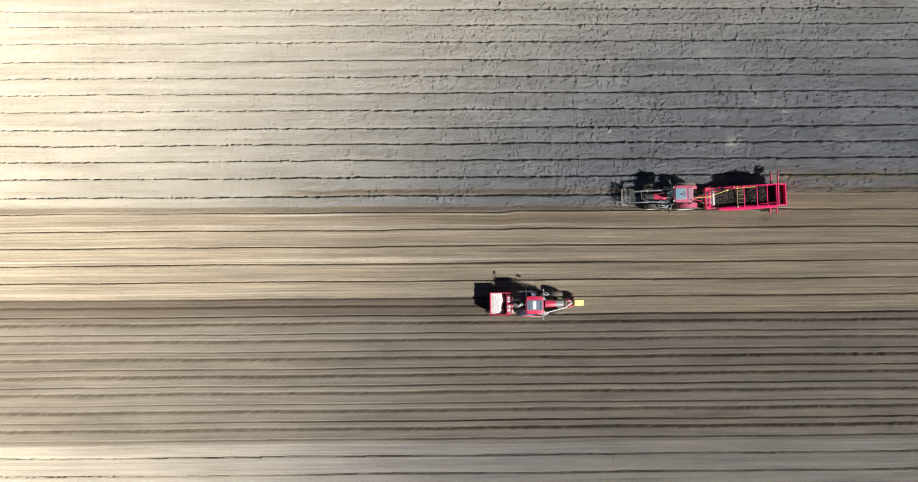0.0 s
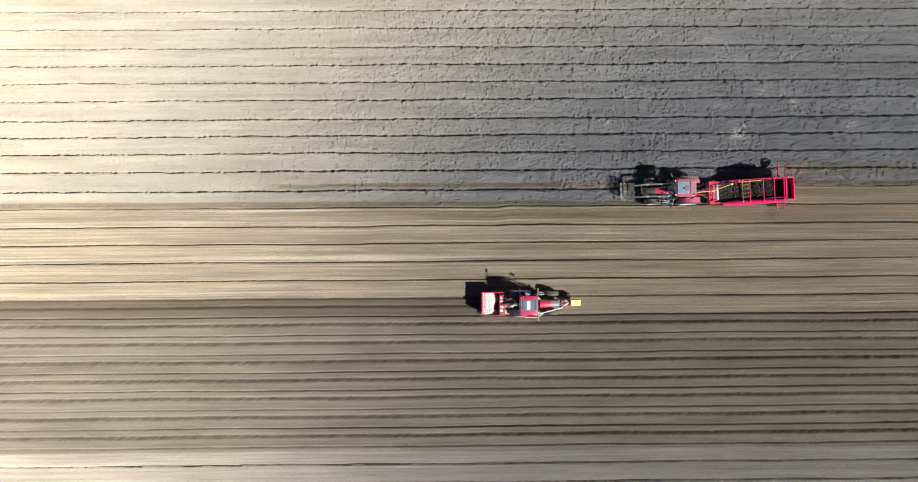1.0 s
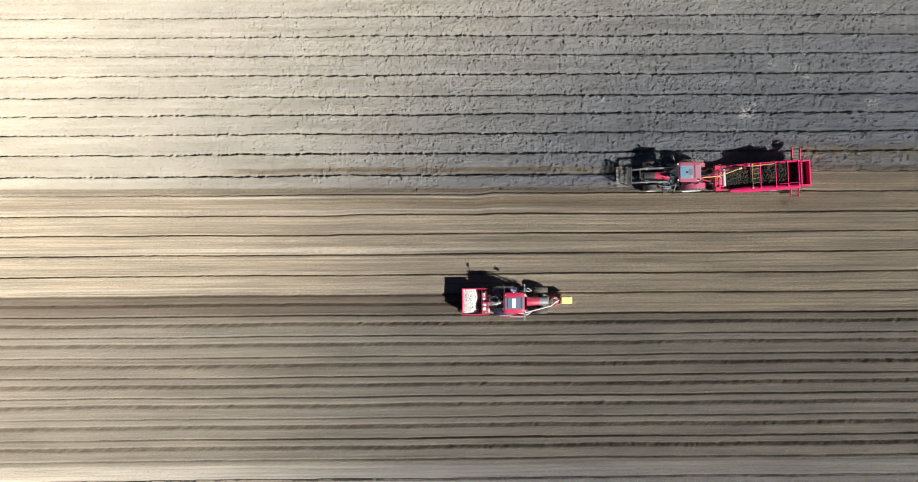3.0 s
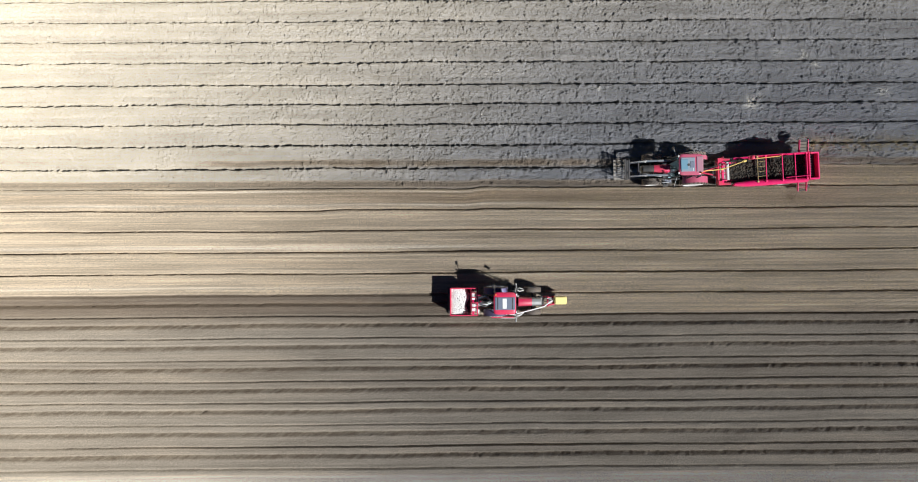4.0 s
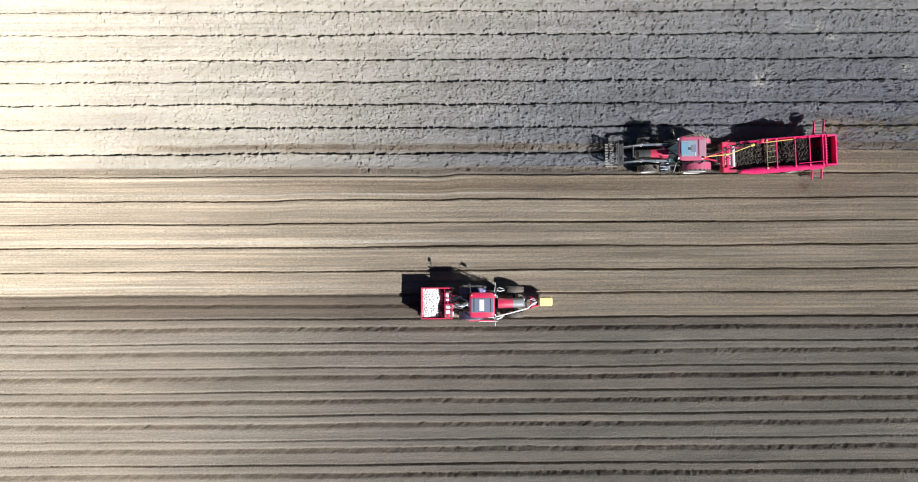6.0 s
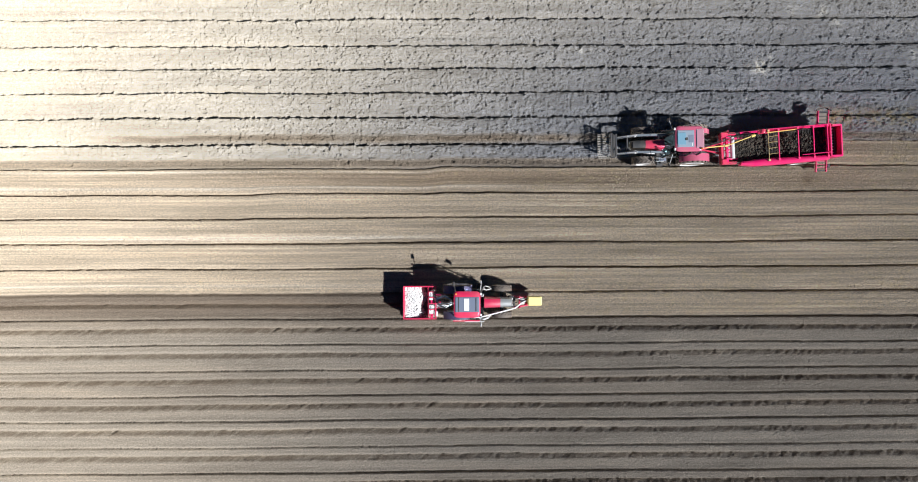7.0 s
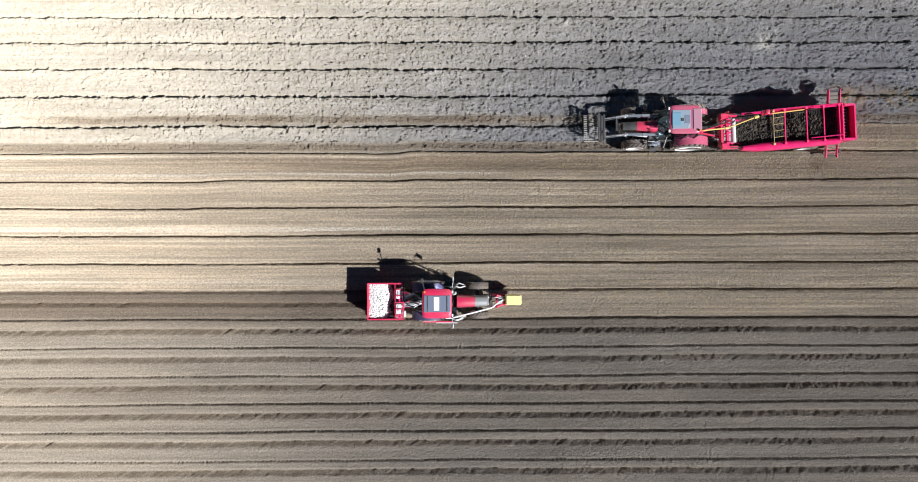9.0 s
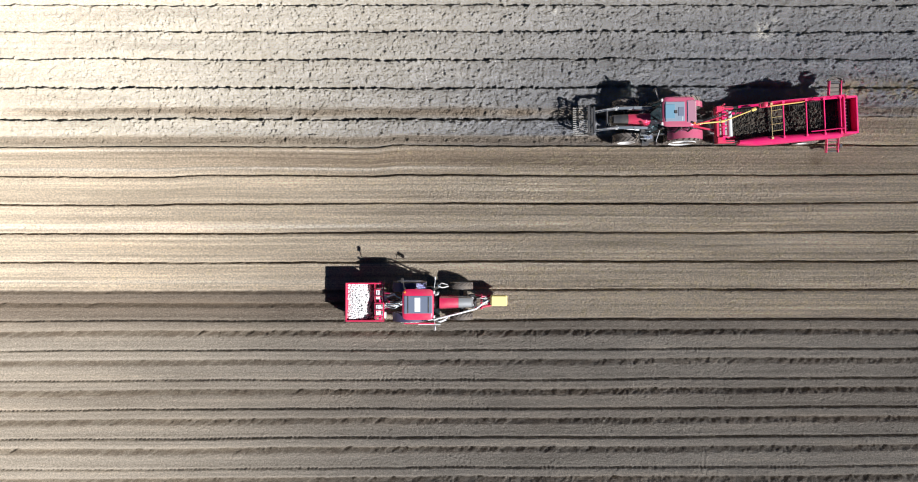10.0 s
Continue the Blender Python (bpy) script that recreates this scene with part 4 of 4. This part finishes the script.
    for k, x in enumerate((5.80, 5.95, 6.10)):
        bm = tube(mk(), [(x, -0.80, z - 0.34 - 0.03 * k), (x, 0.80, z - 0.34 - 0.03 * k)], 0.052, 10)
        rl = part("clod_roller", bm, BLACK, t)
        for j in range(9):
            y = -0.68 + 0.17 * j
            part("roller_ring", tube(mk(), [(x, y, z - 0.34 - 0.03 * k), (x, y + 0.035, z - 0.34 - 0.03 * k)], 0.068, 8), (DARK, STEEL, DARK)[k], rl)
    # cross conveyor for the stones, rising to the north
    cv = cv_holder
    for x in (5.76, 6.36):
        part("conveyor_side", beam(mk(), (x, -1.60, 0.60), (x, 1.98, 1.16), 0.05, 0.20, 0.015), RED_WORN, cv)
    part("conveyor_belt", beam(mk(), (6.06, -0.95, 0.70), (6.06, 1.88, 1.145), 0.52, 0.03), RUBBER, cv, "soil-dusted rubber conveyor belt")
    bm = mk()
    arch = [(6.06 - 0.36 * math.cos(math.pi * k / 12), 1.96 + 0.20 * math.sin(math.pi * k / 12)) for k in range(13)]
    loft(bm, [[(x, y, 1.02), (x, y, 1.20), (x, y + 0.02, 1.20), (x, y + 0.02, 1.02)] for x, y in arch])
    part("belt_guard", bm, RUBBER, cv, "curved dusty rubber guard")
    for k in range(1, 16):
        f = (k + 0.5) / 16
        part("belt_bar", box(mk(), 5.79, 6.33, -1.36 + 3.28 * f - 0.012, -1.36 + 3.28 * f + 0.012, 0.67 + 0.52 * f, 0.70 + 0.52 * f, 0.004), DARK, cv)
    part("end_roller", tube(mk(), [(5.74, -1.52, 0.61), (6.38, -1.52, 0.61)], 0.04, 10), DARK, cv)
    part("end_roller", tube(mk(), [(5.74, 1.90, 1.15), (6.38, 1.90, 1.15)], 0.05, 10), DARK, cv)
    part("conveyor_motor", box(mk(), 6.40, 6.56, -1.36, -1.16, 0.55, 0.75, 0.03), DARK, cv)
    # chassis, axle and wheels
    bm = mk()
    for s in (1, -1):
        beam(bm, (0.5, s * 0.62, 0.52), (5.6, s * 0.62, 0.80), 0.10, 0.14)
        for x in (4.6, 5.6):
            beam(bm, (x, s * 0.62, 0.74), (x, s * 0.80, zc(x) - 0.5), 0.07, 0.07)
        for x in (6.0, 6.4):
            beam(bm, (x - 0.4, s * 0.62, 0.78), (x, s * 0.80, 1.58), 0.07, 0.07)
    tube(bm, [(4.65, -0.98, 0.52), (4.65, 0.98, 0.52)], 0.07, 10)
    part("chassis", bm, RED_WORN, t)
    ty, ri = mesh_of("tyre", tyre_bm(0.53, 0.36, 16, 0.025), RUBBER), mesh_of("rim", rim_bm(0.53, 0.36), RIM)
    for s in (1, -1):
        wheel(t, "transport_wheel", 4.65, s * 0.90, 0.55, ty, ri, RIM)
    # drawbar and shaft
    bm = mk()
    beam(bm, (0.1, 0.35, 0.66), (-0.95, 0.05, 0.55), 0.09, 0.12)
    beam(bm, (0.1, -0.25, 0.66), (-0.95, 0.02, 0.55), 0.09, 0.12)
    box(bm, -1.18, -0.85, -0.04, 0.10, 0.47, 0.59, 0.02)
    part("drawbar", bm, RED, t)
    bm = mk()
    tube(bm, [(-1.05, 0.10, 0.86), (0.28, 0.16, 0.98)], 0.038, 12)
    tube(bm, [(0.24, 0.16, 0.98), (0.42, 0.18, 1.0)], 0.07, 12)
    part("drive_shaft", bm, HOSE_YELLOW, t, "yellow guarded drive shaft")
    bm = mk()
    tube(bm, [(0.42, 0.18, 1.05), (1.72, 0.62, 1.40)], 0.032, 12)
    tube(bm, [(1.66, 0.60, 1.38), (1.85, 0.67, 1.43)], 0.085, 12)
    part("drive_shaft", bm, HOSE_YELLOW, t, "yellow guarded drive shaft")
    part("pipe", tube(mk(), [(2.5, 0.74, zc(2.5) + 0.16), (4.0, 0.80, zc(4.0) + 0.14)], 0.03, 8), HOSE_YELLOW, t)
    for k in range(3):
        y = 0.55 - 0.09 * k
        part("hydraulic_hose", tube(mk(), [(-1.2, 0.15 - 0.06 * k, 1.05), (-0.6, y * 0.5, 0.80 + 0.04 * k), (0.2, y, 1.05), (0.6, y + 0.2, 1.0)], 0.018, 6), (BLACK, BLACK, RED)[k % 3], t)
    bm = mk()
    for k in range(5):
        tube(bm, [(3.8 + 0.2 * k, 0.80, zc(3.8) + 0.12 + 0.05 * k), (4.2 + 0.1 * k, 0.74, zc(4.2) + 0.22), (4.4 + 0.1 * k, 0.84, zc(4.4) + 0.05)], 0.018, 6)
    part("hose_bundle", bm, BLACK, t)
    part("jack_stand", tube(mk(), [(0.35, 0.98, 0.35), (0.35, 0.98, 1.25)], 0.04, 8), RED, t)
    part("cap", lathe(mk(), [(0.001, -0.06), (0.09, -0.06), (0.09, 0.06), (0.001, 0.06)], 14, Matrix.Translation((5.75, 0.86, 2.52))), RED, t)
    return t


def lump(bm, x, y, z, r, rng, flat=0.8):
    g = bmesh.ops.create_icosphere(bm, subdivisions=1, radius=r)["verts"]
    sx, sy = rng.uniform(0.8, 1.35), rng.uniform(0.75, 1.1)
    a = rng.uniform(0, 6.3)
    for v in g:
        k = 1 + rng.uniform(-0.14, 0.14)
        px, py = v.co.x * sx * k, v.co.y * sy * k
        v.co = Vector((x + px * math.cos(a) - py * math.sin(a), y + px * math.sin(a) + py * math.cos(a), z + v.co.z * flat * k))


def joined(name, count, place, material, label, category, seed):
    """Many small lumps as one thing that nobody could count."""
    rng = random.Random(seed)
    verts, faces = [], []
    bm = mk()
    lump(bm, 0, 0, 0, 1.0, rng)
    base = [v.co.copy() for v in bm.verts]
    tri = [[v.index for v in f.verts] for f in bm.faces]
    bm.free()
    for _ in range(count):
        x, y, z, r = place(rng)
        a, k = rng.uniform(0, 6.3), rng.uniform(0.75, 1.1)
        o = len(verts)
        ca, sa = math.cos(a), math.sin(a)
        for c in base:
            px, py = c.x * 1.15 * r, c.y * k * r
            verts.append((x + px * ca - py * sa, y + px * sa + py * ca, z + c.z * r * 0.9))
        faces += [[o + i for i in f] for f in tri]
    me = bpy.data.meshes.new(name)
    me.from_pydata(verts, [], faces)
    me.polygons.foreach_set("use_smooth", np.ones(len(faces), bool))
    me.materials.append(material)
    return tagged(new(name, me), label, category, kind="stuff")


separator = stone_separator()
bpy.context.view_layer.update()


HEAPS = [(1.2, 0.3), (1.4, -0.4), (1.7, 0.1), (1.9, -0.3), (2.1, 0.45), (2.4, -0.1), (2.9, 0.35), (3.3, -0.3), (3.7, 0.2), (4.4, -0.35), (4.6, 0.3), (5.2, -0.1)]


def on_web(rng):
    # clods gather in heaps, more of them towards the front
    x, y = rng.choice(HEAPS) if rng.random() < 0.75 else (rng.uniform(1.0, 5.5), 0.0)
    x, y = min(max(x + rng.gauss(0, 0.24), 0.95), 5.55), min(max(y + rng.gauss(0, 0.20), -0.72), 0.74)
    z = 0.78 + 1.70 * min(max((x - 0.7) / 5.0, 0), 1) - 0.39
    p = separator.matrix_world @ Vector((x, y, z + rng.uniform(0, 0.09)))
    return p.x, p.y, p.z, min(0.012 + rng.expovariate(60), 0.07)


def soil_layer():
    """Loose soil that rides up the front web, thinning out towards the rear."""
    nx, ny = 120, 34
    gx, gy = np.meshgrid(np.linspace(0.92, 5.5, nx), np.linspace(-0.76, 0.76, ny))
    lump_h = 0.10 * lattice(gx + 40, gy + 40, 0.16, 0.14, 41) + 0.07 * lattice(gx + 40, gy + 40, 0.07, 0.07, 42)
    gz = 0.78 + 1.70 * np.clip((gx - 0.7) / 5.0, 0, 1) - 0.42 + lump_h - 0.16 * ease(0.35 * gx + 1.6 * lattice(gx + 40, gy + 40, 0.5, 0.34, 43), 1.55, 2.15)
    me = bpy.data.meshes.new("soil_layer")
    quads = [(j * nx + i, j * nx + i + 1, (j + 1) * nx + i + 1, (j + 1) * nx + i) for j in range(ny - 1) for i in range(nx - 1)]
    me.from_pydata(np.stack([gx.ravel(), gy.ravel(), gz.ravel()], 1).tolist(), [], quads)
    me.materials.append(CLOD_SOIL)
    ob = tagged(new("soil_layer", me), "dark moist soil carried up the web", "soil", kind="stuff")
    ob.matrix_world = separator.matrix_world


soil_layer()
joined("soil_clods", 1300, on_web, CLOD_SOIL, "dark crumbly soil and stones riding on the web", "soil", 5)


# ---- potato planter ----
def planter():
    t = thing("potato_planter", pose(-13.95, -14.27, -0.10, 0, 0, 0.6), "red two-row potato planter with a full hopper behind the tractor", "farm machine")
    x0, x1, w, top = -3.16, -1.72, 0.95, 1.50
    th = 0.03
    for s in (1, -1):
        prof = [(x0, top), (x1, top), (x1 - 0.05, 0.75), (x0 + 0.20, 0.75)]
        hw = part("hopper_side", prism(mk(), prof, s * w, s * (w - th)), RED, t, "red hopper side")
        part("rim_bar", box(mk(), x0 - 0.02, x1 + 0.48, s * (w + 0.02), s * (w - 0.05), top - 0.01, top + 0.05, 0.012), RED, hw)
    bm = mk()
    beam(bm, (x0 + 0.02, 0, top), (x0 + 0.20, 0, 0.75), 2 * w - 0.06, th)
    rear = part("hopper_rear", bm, RED, t)
    part("rim_bar", box(mk(), x0 - 0.03, x0 + 0.03, -w, w, top - 0.012, top + 0.045, 0.012), RED, rear)
    part("hopper_floor", box(mk(), x0 + 0.16, x1 - 0.02, -w + 0.03, w - 0.03, 0.72, 0.76, 0), DARK, t)
    part("hopper_front", box(mk(), x1 - 0.03, x1, -w + 0.03, w - 0.03, 0.75, top - 0.05, 0.006), RED, t)
    # cup lifts and walkway frame in front of the hopper
    fr = part("front_frame", box(mk(), x1 + 0.40, x1 + 0.47, -w, w, top - 0.02, top + 0.05, 0.012), RED, t)
    for y in (-0.72, -0.40, -0.05, 0.30, 0.62):
        part("ladder_bar", box(mk(), x1 + 0.02, x1 + 0.42, y - 0.025, y + 0.025, top - 0.01, top + 0.04, 0.008), RED, fr)
    for s in (1, -1):
        box_b = box(mk(), x1 + 0.03, x1 + 0.30, s * 0.14, s * 0.66, 0.30, top - 0.05, 0.03)
        part("cup_lift", box_b, WHITE, t, "pale cup lift housing")
        bm = mk()
        for k in range(5):
            lathe(bm, [(0.001, -0.02), (0.035, -0.02), (0.045, 0.02), (0.001, 0.02)], 8, pose(x1 + 0.18, s * 0.38 + (k - 2) * 0.06, top - 0.03, 90, 0, 0))
        part("cup", bm, WHITE, t)
    part("control_box", box(mk(), x1 + 0.34, x1 + 0.55, -0.80, -0.50, 1.15, 1.52, 0.03), WHITE, t, "white control box")
    part("control_box", box(mk(), x1 + 0.36, x1 + 0.56, 0.05, 0.35, 1.15, 1.48, 0.03), WHITE, t, "white control box")
    # frame, wheels, ridging bodies
    bm = mk()
    box(bm, -1.62, -1.48, -1.0, 1.0, 0.50, 0.64, 0.015)
    box(bm, -3.0, -2.88, -0.92, 0.92, 0.40, 0.52, 0.015)
    for s in (1, -1):
        box(bm, -3.0, -1.5, s * 0.90, s * 0.80, 0.50, 0.64, 0.015)
        beam(bm, (-1.5, s * 0.40, 0.60), (-1.05, s * 0.40, 0.62), 0.06, 0.10)
        beam(bm, (-1.5, s * 0.25, 0.62), (-1.0, 0, 1.15), 0.06, 0.06)
    part("main_frame", bm, RED_WORN, t)
    ty, ri = mesh_of("tyre", tyre_bm(0.40, 0.20, 14, 0.02), RUBBER), mesh_of("rim", rim_bm(0.40, 0.20), RIM)
    for s in (1, -1):
        wheel(t, "drive_wheel", -1.95, s * 0.78, 0.42, ty, ri, RIM)
        for q in (0.15, 0.60):
            bm = lathe(mk(), [(0.001, -0.01), (0.22, -0.03), (0.24, -0.028), (0.22, -0.02), (0.001, 0.0)], 22, pose(-2.9, s * q, 0.24, 0, 0, 22 * (1 if q < 0.4 else -1) * s))
            part("ridging_disc", bm, STEEL, t)
    prism_b = prism(mk(), [(-3.35, 0.10), (-2.75, 0.10), (-2.72, 0.34), (-3.30, 0.30)], -0.92, 0.92)
    part("ridge_former", prism_b, DARK, t)
    for k, y in enumerate((-0.28, -0.12, 0.05, 0.22)):
        part("hydraulic_hose", tube(mk(), [(-0.42, y * 0.5, 1.25), (-0.75, y * 1.5 + 0.1, 1.55), (-1.15, y + 0.05, 1.45), (-1.45, y * 1.8, 1.05)], 0.026, 6), (STEEL, WHITE, BLACK, STEEL)[k], t)
    return t


planter_unit = planter()


def in_hopper(rng):
    x, y = -3.08 + 1.25 * rng.random() ** 1.35, rng.uniform(-0.88, 0.88)
    heap = 0.20 * math.exp(-((x + 2.75) / 0.5) ** 2) - 0.55 * max(0, (x + 2.35 - 0.12 * math.sin(4 * y)) / 0.5)
    z = 1.22 + heap + 0.03 * math.sin(7 * y) + rng.uniform(-0.09, 0.04)
    return -13.95 + x, -14.28 + y, z - 0.10, rng.uniform(0.026, 0.05)


joined("seed_potatoes", 2100, in_hopper, POTATO, "heap of pale seed potatoes filling the hopper", "potatoes", 8)


def front_tank():
    t = thing("front_tank", pose(-13.95, -14.27, -0.10, 0, 0, 0.6), "yellow plastic box on a red frame at the tractor front", "tank")
    part("box", box(mk(), 4.08, 4.92, -0.21, 0.33, 0.88, 1.40, 0.06), YELLOW, t, "pale yellow plastic box")
    part("lid", box(mk(), 4.12, 4.88, -0.17, 0.29, 1.395, 1.43, 0.02), YELLOW, t)
    bm = mk()
    for y in (-0.34, 0.30):
        beam(bm, (3.30, y, 0.72), (4.25, y * 0.6, 0.80), 0.08, 0.10)
        beam(bm, (3.35, y, 0.75), (3.65, y * 0.9, 1.15), 0.06, 0.06)
        beam(bm, (3.62, y * 0.9, 1.15), (4.20, y * 0.6, 0.92), 0.06, 0.06)
    box(bm, 3.58, 3.68, -0.40, 0.36, 0.92, 1.06, 0.02)
    box(bm, 3.95, 4.9, -0.20, 0.32, 0.80, 0.885, 0.015)
    part("carrier", bm, RED, t, "red carrier frame")
    part("pump", lathe(mk(), [(0.001, -0.12), (0.11, -0.12), (0.13, -0.06), (0.13, 0.06), (0.11, 0.12), (0.001, 0.12)], 16, Matrix.Translation((3.82, 0.12, 1.02))), STEEL, t)
    bm = mk()
    tube(bm, [(0.35, -0.86, 1.46), (0.9, -0.88, 1.62), (1.42, -0.80, 1.74), (2.6, -0.52, 1.62), (3.35, -0.34, 1.42), (3.75, -0.05, 1.28), (4.05, 0.08, 1.18)], 0.042, 10)
    part("feed_pipe", bm, WHITE, t, "pale feed pipe along the bonnet")
    for k in range(3):
        part("hose", tube(mk(), [(3.38, -0.25 + 0.2 * k, 1.05), (3.55, -0.2 + 0.2 * k, 1.30), (3.85, -0.1 + 0.12 * k, 1.22), (4.06, 0.0 + 0.1 * k, 1.05)], 0.022, 6), (STEEL, BLACK, STEEL)[k], t)
    return t


front_tank()


# ---- loose stones on the finished beds ----
STONE_COUNT = 7000
spots = np.random.default_rng(31)
stone_x, stone_y = spots.uniform(-50, 21, STONE_COUNT), spots.uniform(-15.0, -6.2, STONE_COUNT)
strewn = spots.random(STONE_COUNT)
stone_y = np.where(strewn < 0.22, spots.uniform(-26.5, -15.0, STONE_COUNT), stone_y)
rear = strewn > 0.88
stone_x, stone_y = np.where(rear, spots.uniform(8.6, 20, STONE_COUNT), stone_x), np.where(rear, spots.uniform(-5.8, -2.7, STONE_COUNT), stone_y)
stone_r = spots.uniform(0.008, 0.022, STONE_COUNT) * np.where(spots.random(STONE_COUNT) < 0.02, 1.8, 1.0)
stone_z = field(stone_x, stone_y)[0]
on_bed = iter(zip(stone_x.tolist(), stone_y.tolist(), (stone_z + stone_r * 0.4).tolist(), stone_r.tolist()))
joined("field_stones", STONE_COUNT, lambda rng: next(on_bed), STONE, "small pale stones and crop scraps lying on the beds", "stones", 12)
